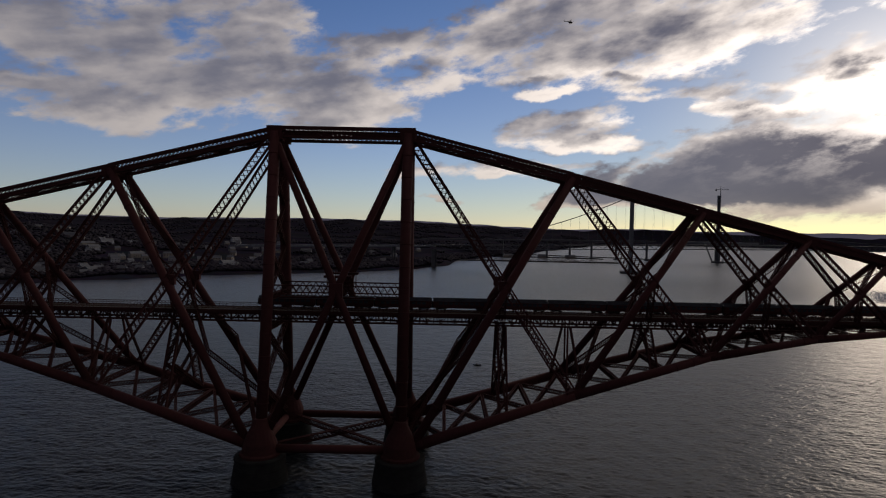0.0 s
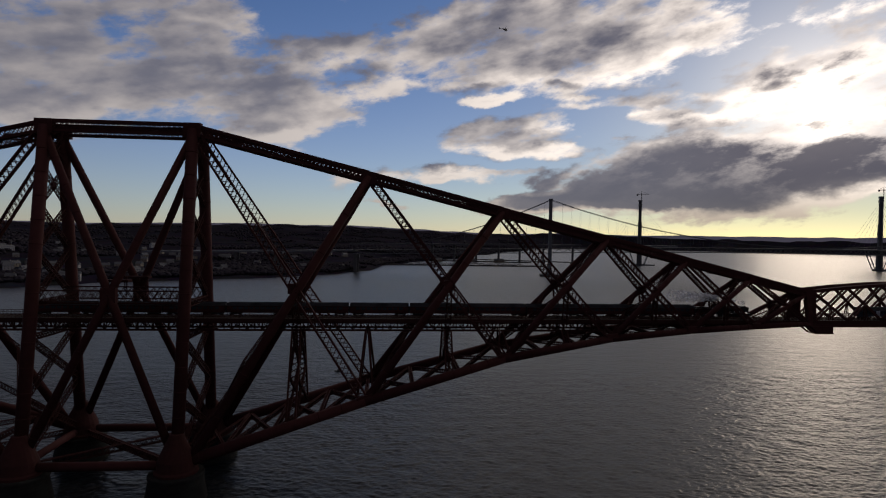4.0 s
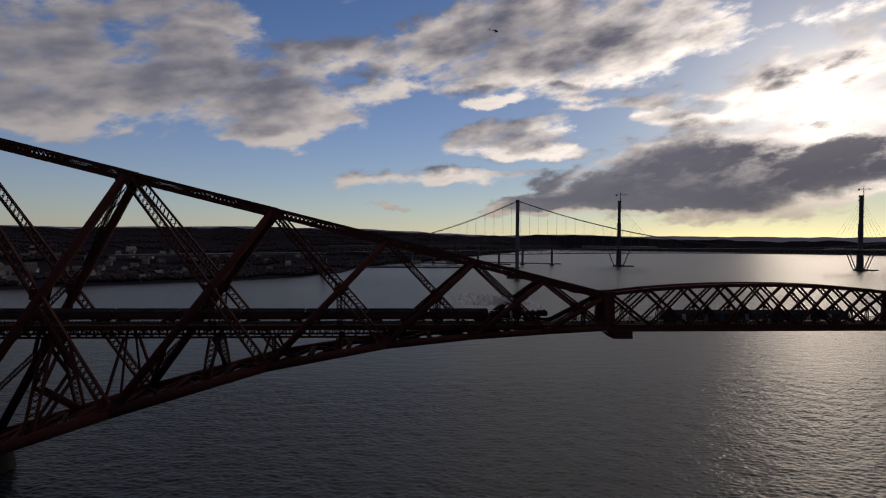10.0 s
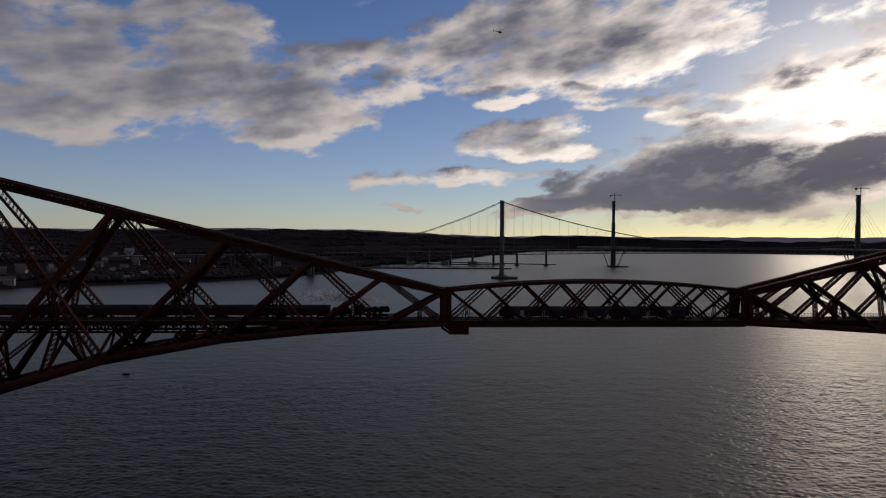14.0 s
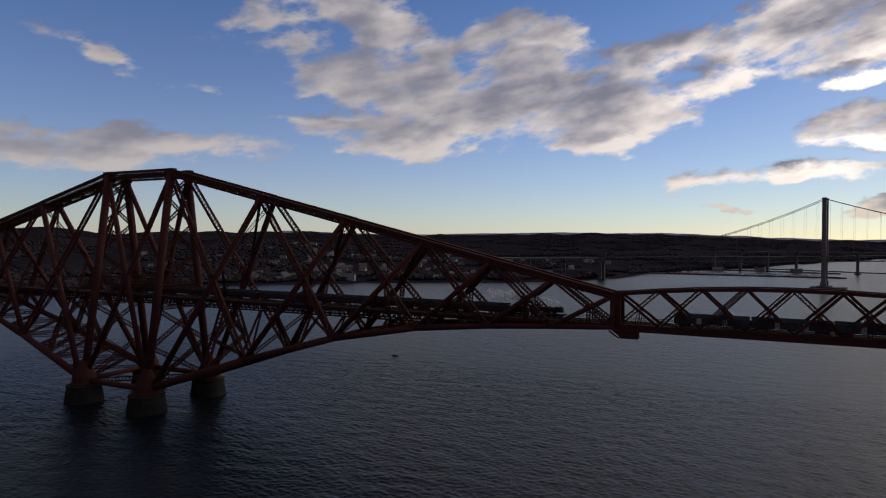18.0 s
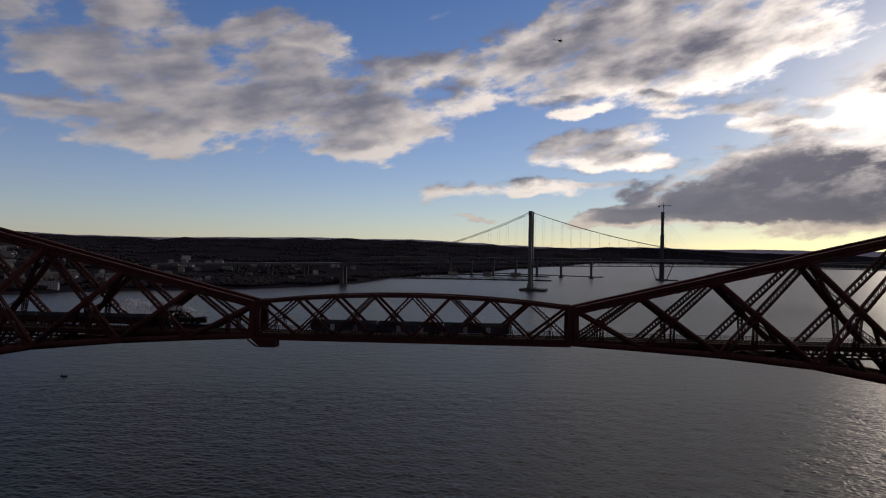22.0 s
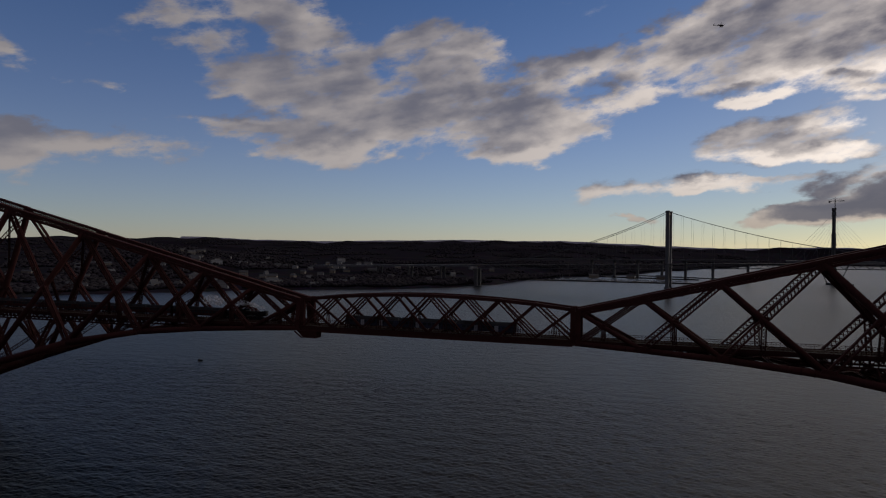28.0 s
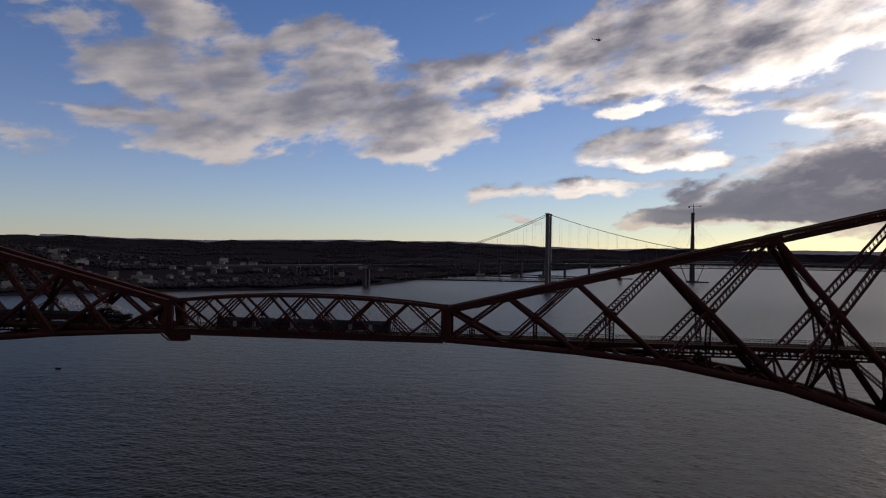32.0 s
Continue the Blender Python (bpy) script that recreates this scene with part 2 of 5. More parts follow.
shine = wmath("ADD", wmath("MULTIPLY", near_sun, 0.85), wmath("MULTIPLY", wide, 0.52))
open_sky = wmath("SUBTRACT", 1.0, wmath("MULTIPLY", wstep(full, 0.80, 1.30), 0.93))
low_cut = wstep(el, 2.0, 9.5)
wl.new(wmix(wmath("MULTIPLY", wmath("MULTIPLY", shine, open_sky), low_cut), (0, 0, 0), (1.0, 0.93, 0.80)), halo.inputs[7])
bg = wn.new("ShaderNodeBackground")
wl.new(halo.outputs[2], bg.inputs["Color"])
bg.inputs["Strength"].default_value = 1.0
wout = wn.new("ShaderNodeOutputWorld")
wl.new(bg.outputs[0], wout.inputs[0])

sun = new("sun", bpy.data.lights.new("sun", "SUN"))
sun.data.energy, sun.data.angle, sun.data.color = 0.12, radians(10), (1.0, 0.86, 0.66)
sun.matrix_world = look((0, 0, 300), (-sv[0], -sv[1], 300 - sv[2]))

# ---- materials ----


def material(name, rough=0.7, metal=0.0, **_):
    m = bpy.data.materials.new(name)
    m.use_nodes = True
    b = m.node_tree.nodes["Principled BSDF"]
    b.inputs["Roughness"].default_value, b.inputs["Metallic"].default_value = rough, metal
    return m, m.node_tree.nodes, m.node_tree.links, b


def surface(name, dark, light, scale, rough=0.7, metal=0.0, bump=0.0, bump_scale=None, stain=None, stain_scale=0.05, per_object=0.0):
    """A paint or stone that varies at two scales, with relief."""
    m, n, l, b = material(name, rough, metal)
    tc = n.new("ShaderNodeNewGeometry")
    a = n.new("ShaderNodeTexNoise")
    a.inputs["Scale"].default_value, a.inputs["Detail"].default_value = scale, 6
    l.new(tc.outputs["Position"], a.inputs["Vector"])
    ramp = n.new("ShaderNodeMix")
    ramp.data_type = "RGBA"
    ramp.inputs[6].default_value, ramp.inputs[7].default_value = (*dark, 1), (*light, 1)
    l.new(a.outputs["Fac"], ramp.inputs[0])
    col = ramp.outputs[2]
    if stain:
        s = n.new("ShaderNodeTexNoise")
        s.inputs["Scale"].default_value, s.inputs["Detail"].default_value = stain_scale, 5
        l.new(tc.outputs["Position"], s.inputs["Vector"])
        r = n.new("ShaderNodeMapRange")
        r.inputs[1].default_value, r.inputs[2].default_value, r.inputs[4].default_value = 0.48, 0.68, 0.8
        l.new(s.outputs["Fac"], r.inputs[0])
        k = n.new("ShaderNodeMix")
        k.data_type = "RGBA"
        l.new(r.outputs[0], k.inputs[0])
        l.new(col, k.inputs[6])
        k.inputs[7].default_value = (*stain, 1)
        col = k.outputs[2]
    if per_object:
        info = n.new("ShaderNodeObjectInfo")
        hsv = n.new("ShaderNodeHueSaturation")
        mr = n.new("ShaderNodeMapRange")
        mr.inputs[3].default_value, mr.inputs[4].default_value = 1 - per_object, 1 + per_object
        l.new(info.outputs["Random"], mr.inputs[0])
        l.new(mr.outputs[0], hsv.inputs["Value"])
        l.new(col, hsv.inputs["Color"])
        col = hsv.outputs[0]
    l.new(col, b.inputs["Base Color"])
    if bump:
        bn = n.new("ShaderNodeTexNoise")
        bn.inputs["Scale"].default_value, bn.inputs["Detail"].default_value = bump_scale or scale * 4, 4
        l.new(tc.outputs["Position"], bn.inputs["Vector"])
        bp = n.new("ShaderNodeBump")
        bp.inputs["Strength"].default_value, bp.inputs["Distance"].default_value = bump, 0.1
        l.new(bn.outputs["Fac"], bp.inputs["Height"])
        l.new(bp.outputs[0], b.inputs["Normal"])
    return m


RED = surface("red_oxide_paint", (0.050, 0.018, 0.017), (0.082, 0.029, 0.026), 0.6, 0.75, 0, 0.25, 2.5, (0.055, 0.020, 0.016), 0.09, 0.08)
RED_DARK = surface("weathered_red_paint", (0.042, 0.017, 0.015), (0.070, 0.026, 0.023), 0.8, 0.8, 0, 0.2, 3.0, (0.05, 0.022, 0.018), 0.12, 0.1)
STONE = surface("wet_granite", (0.011, 0.0105, 0.010), (0.030, 0.028, 0.025), 0.8, 0.8, 0, 0.5, 1.6, (0.03, 0.033, 0.027), 0.15, 0.08)
CONCRETE = surface("grey_concrete", (0.075, 0.075, 0.077), (0.125, 0.124, 0.124), 0.2, 0.85, 0, 0.2, 1.0, (0.10, 0.10, 0.10), 0.03)
STEEL = surface("grey_painted_steel", (0.105, 0.11, 0.112), (0.16, 0.165, 0.168), 0.4, 0.6, 0.0, 0.1, 1.0, (0.10, 0.11, 0.11), 0.05)
BALLAST = surface("stained_ballast", (0.05, 0.045, 0.04), (0.12, 0.105, 0.09), 2.0, 0.95, 0, 0.5, 6.0)
RAIL = surface("rusty_rail_steel", (0.10, 0.06, 0.04), (0.19, 0.13, 0.10), 2.0, 0.45, 0.7)
LEAF = surface("winter_woodland", (0.024, 0.021, 0.026), (0.042, 0.037, 0.043), 0.06, 0.95, 0, 0.4, 0.5, (0.040, 0.037, 0.037), 0.01, 0.15)

LEAF.node_tree.nodes["Principled BSDF"].inputs["Specular IOR Level"].default_value = 0.0
RED.node_tree.nodes["Principled BSDF"].inputs["Specular IOR Level"].default_value = 0.06
RED_DARK.node_tree.nodes["Principled BSDF"].inputs["Specular IOR Level"].default_value = 0.04
for matt in (BALLAST, CONCRETE):
    matt.node_tree.nodes["Principled BSDF"].inputs["Specular IOR Level"].default_value = 0.05
STONE.node_tree.nodes["Principled BSDF"].inputs["Specular IOR Level"].default_value = 0.05

# ---- water ----


def water_material():
    m, n, l, b = material("estuary_water", 0.31)
    b.inputs["Base Color"].default_value = (0.004, 0.006, 0.008, 1)
    b.inputs["IOR"].default_value = 1.333
    b.inputs["Specular IOR Level"].default_value = 0.21
    g = n.new("ShaderNodeNewGeometry")
    height = None
    for scale, stretch, weight, detail, turn in ((0.45, 0.5, 0.75, 3, 14), (1.3, 0.6, 0.6, 2, -10), (0.12, 0.5, 0.40, 3, 20)):
        mp = n.new("ShaderNodeMapping")
        mp.inputs["Rotation"].default_value = (0, 0, radians(turn))
        mp.inputs["Scale"].default_value = (scale * stretch, scale, scale)
        l.new(g.outputs["Position"], mp.inputs["Vector"])
        t = n.new("ShaderNodeTexNoise")
        t.inputs["Scale"].default_value, t.inputs["Detail"].default_value, t.inputs["Roughness"].default_value = 1.0, detail, 0.6
        l.new(mp.outputs[0], t.inputs["Vector"])
        k = n.new("ShaderNodeMath")
        k.operation = "MULTIPLY"
        k.inputs[1].default_value = weight / scale * 0.28
        l.new(t.outputs["Fac"], k.inputs[0])
        if height is None:
            height = k.outputs[0]
        else:
            s = n.new("ShaderNodeMath")
            l.new(height, s.inputs[0])
            l.new(k.outputs[0], s.inputs[1])
            height = s.outputs[0]
    bp = n.new("ShaderNodeBump")
    bp.inputs["Strength"].default_value, bp.inputs["Distance"].default_value = 1.0, 1.0
    l.new(height, bp.inputs["Height"])
    l.new(bp.outputs[0], b.inputs["Normal"])
    return m


WATER = water_material()


def mesh_from(name, verts, faces, mat=None, smooth=False):
    me = bpy.data.meshes.new(name)
    me.from_pydata(verts, [], faces)
    me.update()
    if mat:
        me.materials.append(mat)
    if smooth:
        me.polygons.foreach_set("use_smooth", [True] * len(me.polygons))
    return me


class Build:
    """Collects bars, tubes and boxes into one mesh."""

    def __init__(self):
        self.v, self.f = [], []

    def ring(self, pts):
        self.v.extend([tuple(q) for q in pts])

    def bar(self, a, b, w, h=None, up=None, caps=True):
        """A rectangular bar from a to b: w across, h along up."""
        a, b, h = Vector(a), Vector(b), w if h is None else h
        d = (b - a)
        if d.length < 1e-6:
            return
        d.normalize()
        u = Vector(up) if up is not None else (Vector((0, 0, 1)) if abs(d.z) < 0.95 else Vector((0, 1, 0)))
        s = d.cross(u)
        s.normalize()
        u = s.cross(d)
        s, u = s * (w / 2), u * (h / 2)
        i = len(self.v)
        for c in (a, b):
            self.ring((c - s - u, c + s - u, c + s + u, c - s + u))
        self.f += [(i, i + 1, i + 5, i + 4), (i + 1, i + 2, i + 6, i + 5), (i + 2, i + 3, i + 7, i + 6), (i + 3, i, i + 4, i + 7)]
        if caps:
            self.f += [(i + 3, i + 2, i + 1, i), (i + 4, i + 5, i + 6, i + 7)]

    def tube(self, a, b, r0, r1=None, n=14, caps=True):
        a, b, r1 = Vector(a), Vector(b), r0 if r1 is None else r1
        d = (b - a).normalized()
        u = Vector((0, 0, 1)) if abs(d.z) < 0.95 else Vector((0, 1, 0))
        s = d.cross(u).normalized()
        u = s.cross(d)
        i = len(self.v)
        for c, r in ((a, r0), (b, r1)):
            self.ring([c + s * (r * math.cos(k * math.tau / n)) + u * (r * math.sin(k * math.tau / n)) for k in range(n)])
        self.f += [(i + k, i + (k + 1) % n, i + n + (k + 1) % n, i + n + k) for k in range(n)]
        if caps:
            self.f += [tuple(range(i + n - 1, i - 1, -1)), tuple(range(i + n, i + 2 * n))]

    def box(self, x0, y0, z0, x1, y1, z1):
        self.bar((x0, (y0 + y1) / 2, (z0 + z1) / 2), (x1, (y0 + y1) / 2, (z0 + z1) / 2), abs(y1 - y0), abs(z1 - z0))

    def lathe(self, x, y, prof, n=40):
        """A body turned about the vertical through (x, y); prof: (radius, z) from the bottom up."""
        i = len(self.v)
        for r, z in prof:
            self.ring([(x + r * math.cos(k * math.tau / n), y + r * math.sin(k * math.tau / n), z) for k in range(n)])
        for j in range(len(prof) - 1):
            o = i + j * n
            self.f += [(o + k, o + (k + 1) % n, o + n + (k + 1) % n, o + n + k) for k in range(n)]
        self.f += [tuple(range(i + n - 1, i - 1, -1)), tuple(range(i + (len(prof) - 1) * n, i + len(prof) * n))]

    def lattice(self, a, b, wide, deep, boom, lace, pitch=1.0, up=None, faces="both", cross=True):
        """A laced box member: four corner booms and crossed lacing. wide across, deep along up."""
        a, b = Vector(a), Vector(b)
        d = b - a
        length = d.length
        d.normalize()
        u = Vector(up) if up is not None else (Vector((0, 0, 1)) if abs(d.z) < 0.95 else Vector((0, 1, 0)))
        s = d.cross(u).normalized()
        u = s.cross(d).normalized()
        lace *= 1.7
        hs, hu = s * (wide / 2 - boom / 2), u * (deep / 2 - boom / 2)
        for i in (-1, 1):
            for j in (-1, 1):
                self.bar(a + hs * i + hu * j, b + hs * i + hu * j, boom, boom, u)
        for axis, off, span in ((hu, hs, deep), (hs, hu, wide)):
            if faces == "side" and axis is hs or faces == "top" and axis is hu:
                continue
            n = max(1, round(length / max(0.3, span * pitch)))
            for side in (-1, 1):
                for k in range(n):
                    q0, q1 = a + d * (length * k / n), a + d * (length * (k + 1) / n)
                    flip = 1 if (k + (side > 0)) % 2 else -1
                    self.bar(q0 + off * side + axis * flip, q1 + off * side - axis * flip, lace, lace * 0.5, u, False)
                    if cross:
                        self.bar(q0 + off * side - axis * flip, q1 + off * side + axis * flip, lace, lace * 0.5, u, False)

    def mesh(self, name, mat, smooth=False):
        return mesh_from(name, self.v, self.f, mat, smooth)


def part(name, build, mat, parent, label="", smooth=False):
    """Links what build holds as one mesh under a thing or a part."""
    ob = new(name, build.mesh(name, mat, smooth) if isinstance(build, Build) else build)
    ob.parent = parent
    if label:
        tagged(ob, label=label)
    return ob


def thing(name, label, category, group="", kind=""):
    return tagged(new(name), label, category, group, kind)


def shade_tubes(ob):
    """Smooth round sides, crisp ends."""
    me = ob.data
    me.polygons.foreach_set("use_smooth", [len(q.vertices) == 4 for q in me.polygons])
    return ob


def build_water():
    """A sheet to the horizon; where the camera looks down on it the wind waves are real."""
    x0, x1, y0, y1, step = -220.0, 600.0, -120.0, 180.0, 0.62
    xs, ys = np.arange(x0, x1 + step / 2, step), np.arange(y0, y1 + step / 2, step)
    gx, gy = np.meshgrid(xs, ys)
    rng = np.random.default_rng(4)
    z = np.zeros_like(gx)
    count = 60
    for _ in range(count):
        length = 1.9 * (3.8 / 1.9) ** rng.random()
        turn = radians(10) + rng.normal(0.0, 0.8)
        k = math.tau / length
        amp = WAVE_SLOPE * math.sqrt(2 / count) / k
        z += amp * np.sin(k * (gx * math.sin(turn) + gy * math.cos(turn)) + rng.random() * math.tau)
    for _ in range(18):
        length = 6.0 * (15.0 / 6.0) ** rng.random()
        turn = radians(10) + rng.normal(0.0, 0.6)
        k = math.tau / length
        z += 0.035 * math.sqrt(2 / 18) / k * np.sin(k * (gx * math.sin(turn) + gy * math.cos(turn)) + rng.random() * math.tau)
    edge = np.minimum(np.minimum(gx - x0, x1 - gx), np.minimum(gy - y0, y1 - gy))
    f = np.clip(edge / 70.0, 0, 1)
    z *= f * f * (3 - 2 * f)
    nx, ny = len(xs), len(ys)
    xe, ye = xs[-1], ys[-1]
    ring = np.array([(-4900, -1500, 0), (4900, -1500, 0), (4900, 4900, 0), (-4900, 4900, 0)], float)
    verts = np.concatenate([np.stack([gx.ravel(), gy.ravel(), z.ravel()], 1), ring])
    i, j = np.meshgrid(np.arange(nx - 1), np.arange(ny - 1))
    o = (j * nx + i).ravel()
    quads = np.stack([o, o + 1, o + nx + 1, o + nx], 1)
    c = [0, nx - 1, nx * ny - 1, nx * (ny - 1)]
    r = nx * ny
    outer = np.array([[r + q, r + (q + 1) % 4, c[(q + 1) % 4], c[q]] for q in range(4)])
    quads = np.concatenate([quads, outer])
    me = bpy.data.meshes.new("water")
    me.vertices.add(len(verts))
    me.vertices.foreach_set("co", verts.ravel())
    me.loops.add(quads.size)
    me.loops.foreach_set("vertex_index", quads.ravel().astype(np.int32))
    me.polygons.add(len(quads))
    me.polygons.foreach_set("loop_start", (np.arange(len(quads)) * 4).astype(np.int32))
    me.polygons.foreach_set("use_smooth", np.ones(len(quads), bool))
    me.update(calc_edges=True)
    me.materials.append(WATER)
    return tagged(new("water", me), "dark rippled tidal water reflecting the evening sky", "water", kind="structure")


WAVE_SLOPE = 0.13
water = build_water()

# ---- the cantilever bridge ----
# Half lengths along the bridge from a tower's centre are given for the southern tower; widths narrow from the towers to the tips.
TIP = 207.4
NODE = (0.0, 55.2, 99.3, 135.2, 163.3, 186.8, TIP)               # panel points outward from the columns
BOT_Z = (10.2, 27.8, 40.3, 46.4, 48.8, 50.0, 50.8)               # centre of the lower member at those points
TOP0, TOP6, FOOT = 111.5, 61.3, 10.2


def top_z(u):
    return TOP0 + (TOP6 - TOP0) * u / TIP


def top_y(u):
    return 5.03 - 1.5 * u / TIP


def bot_y(u):
    return 18.3 - 13.4 * u / TIP


def bot_z(u):
    """The lower member is a polygon that follows a curve."""
    for i in range(6):
        if u <= NODE[i + 1]:
            f = (u - NODE[i]) / (NODE[i + 1] - NODE[i])
            return BOT_Z[i] + (BOT_Z[i + 1] - BOT_Z[i]) * f
    return BOT_Z[6]


def cantilever_arm(tower, x0, way):
    """One arm, six bays; x0: the column line; way: +1 to the north, -1 to the south."""
    def T(i, s):
        return Vector((x0 + way * NODE[i], s * top_y(NODE[i]), top_z(NODE[i])))

    def B(i, s):
        return Vector((x0 + way * NODE[i], s * bot_y(NODE[i]), BOT_Z[i]))

    for s in (-1, 1):
        for i in range(6):
            u0, u1 = NODE[i], NODE[i + 1]
            k = 1 - (u0 + u1) / 2 / TIP
            # upper member: a deep laced box between heavy flanges
            b = Build()
            deep = 2.3 + 1.5 * k
            a, c = T(i, s), T(i + 1, s)
            b.bar(a + Vector((0, 0, deep / 2 - 0.4)), c + Vector((0, 0, deep / 2 - 0.4)), 1.9, 0.95)
            b.bar(a - Vector((0, 0, deep / 2 - 0.4)), c - Vector((0, 0, deep / 2 - 0.4)), 1.9, 0.8)
            n = max(4, round((c - a).length / 1.35))
            for j in range(n):
                p0, p1 = a.lerp(c, j / n), a.lerp(c, (j + 1) / n)
                o = Vector((0, 0, deep / 2 - 0.7))
                for y in (-0.8, 0.8):
                    v = Vector((0, y, 0))
                    b.bar(p0 - o + v, p1 + o + v, 0.26, 0.09, (0, 1, 0), False)
                    b.bar(p0 + o + v, p1 - o + v, 0.26, 0.09, (0, 1, 0), False)
            part("upper_chord", b, RED, tower)
            # lower member: a tapering tube with joint collars
            b = Build()
            r0, r1 = 1.83 - 1.0 * u0 / TIP, 1.83 - 1.0 * u1 / TIP
            a, c = B(i, s), B(i + 1, s)
            b.tube(a, c, r0, r1, 18)
            for j in range(1, 8):
                q = a.lerp(c, j / 8)
                r = r0 + (r1 - r0) * j / 8
                d = (c - a).normalized() * 0.12
                b.tube(q - d, q + d, r + 0.07, r + 0.07, 18)
            shade_tubes(part("lower_chord", b, RED, tower))
            # strut rising outward: tube in the long bays
            b = Build()
            a, c = (B(i, s) if i else B(0, s).lerp(B(1, s), 0.07)), T(i + 1, s)
            r = (1.42, 1.25, 1.12, 1.0, 0.9, 0.8)[i]
            b.tube(a, c, r, r * 0.95, 14)
            for j in range(1, 7):
                q = a.lerp(c, j / 7)
                d = (c - a).normalized() * 0.1
                b.tube(q - d, q + d, r + 0.06, r + 0.06, 14)
            shade_tubes(part("strut", b, RED, tower, "riveted tubular strut"))
            # tie falling outward: a laced box
            b = Build()
            a, c = T(i, s), B(i + 1, s)
            w = (3.0, 2.8, 2.5, 2.2, 1.9, 1.6)[i]
            b.lattice(a, c, 1.2, w, 0.52 - 0.03 * i, 0.15, 0.62, up=(way * 0.7, 0, 0.7), faces="side")
            part("tie", b, RED, tower, "laced lattice tie")
            # gussets at the joints
            b = Build()
            g = 3.6 - 0.36 * i
            b.bar(T(i + 1, s) + Vector((-g / 2 * 1.2, 0, 0.24 * g * 0.6 * way - 0.5)), T(i + 1, s) + Vector((g / 2 * 1.2, 0, -0.24 * g * 0.6 * way - 0.5)), 2.0, g * 0.95)
            part("gusset", b, RED, tower)
            if i < 5:
                b = Build()
                d = (B(i + 1, s) - B(i, s)).normalized()
                b.bar(B(i + 1, s) - d * g * 0.7 + Vector((0, 0, 0.5)), B(i + 1, s) + d * g * 0.7 + Vector((0, 0, 0.5)), 2.2, g * 0.75)
                part("gusset", b, RED, tower)
    for i in range(6):
        u0, u1 = NODE[i], NODE[i + 1]
        # bracing between the two upper members
        b = Build()
        n = (5, 4, 3, 3, 2, 2)[i]
        for j in range(n):
            p0, p1 = u0 + (u1 - u0) * j / n, u0 + (u1 - u0) * (j + 1) / n
            q = [Vector((x0 + way * p, s * top_y(p), top_z(p) - 0.8)) for p in (p0, p1) for s in (-1, 1)]
            b.lattice(q[0], q[3], 0.7, 1.1, 0.16, 0.09, 0.8)
            b.lattice(q[1], q[2], 0.7, 1.1, 0.16, 0.09, 0.8)
            b.lattice(q[2], q[3], 0.8, 1.6, 0.2, 0.1, 0.8, faces="side")
        part("upper_bracing", b, RED_DARK, tower)
        # bracing between the lower members: laced cross girders and diagonals
        b = Build()
        n = (4, 3, 3, 2, 2, 2)[i]
        for j in range(n):
            p0, p1 = u0 + (u1 - u0) * j / n, u0 + (u1 - u0) * (j + 1) / n
            q = [Vector((x0 + way * p, s * bot_y(p), bot_z(p))) for p in (p0, p1) for s in (-1, 1)]
            size = 1.9 - 1.0 * p0 / TIP
            b.lattice(q[2], q[3], 1.2, size, 0.22, 0.12, 0.8, faces="both")
            b.lattice(q[0], q[3], 1.0, size * 0.85, 0.19, 0.11, 0.8)
            b.lattice(q[1], q[2], 1.0, size * 0.85, 0.19, 0.11, 0.8)
        part("lower_bracing", b, RED_DARK, tower)
        # light lattice between the pair of struts
        b = Build()
        n = (3, 3, 2, 2, 2, 1)[i]
        A0, A1, C0, C1 = B(i, -1), B(i, 1), T(i + 1, -1), T(i + 1, 1)
        for j in range(n):
            f0, f1 = j / n, (j + 1) / n
            b.lattice(A0.lerp(C0, f0), A1.lerp(C1, f1), 0.9, 1.6, 0.2, 0.10, 0.7)
            b.lattice(A1.lerp(C1, f0), A0.lerp(C0, f1), 0.9, 1.6, 0.2, 0.10, 0.7)
        part("strut_bracing", b, RED_DARK, tower)
        # where strut and tie cross
        a, c, e, g = B(i, -1), T(i + 1, -1), T(i, -1), B(i + 1, -1)
        den = (c.x - a.x) * (g.z - e.z) - (c.z - a.z) * (g.x - e.x)
        f = ((e.x - a.x) * (g.z - e.z) - (e.z - a.z) * (g.x - e.x)) / den
        for s in (-1, 1):
            m = B(i, s).lerp(T(i + 1, s), f)
            b = Build()
            r = 1.9 - 0.2 * i
            b.bar(m - Vector((r, 0, 0)), m + Vector((r, 0, 0)), 1.5, r * 1.7)
            part("gusset", b, RED, tower)
            # laced hanger from the crossing down to the railway
            if m.z > DECK + 2:
                b = Build()
                b.lattice(m, Vector((m.x, s * 4.7, DECK - 1.5)), 1.1, 2.0 - 0.15 * i, 0.22, 0.12, 0.75, up=(1, 0, 0))
                part("hanger", b, RED_DARK, tower, "laced lattice hanger")
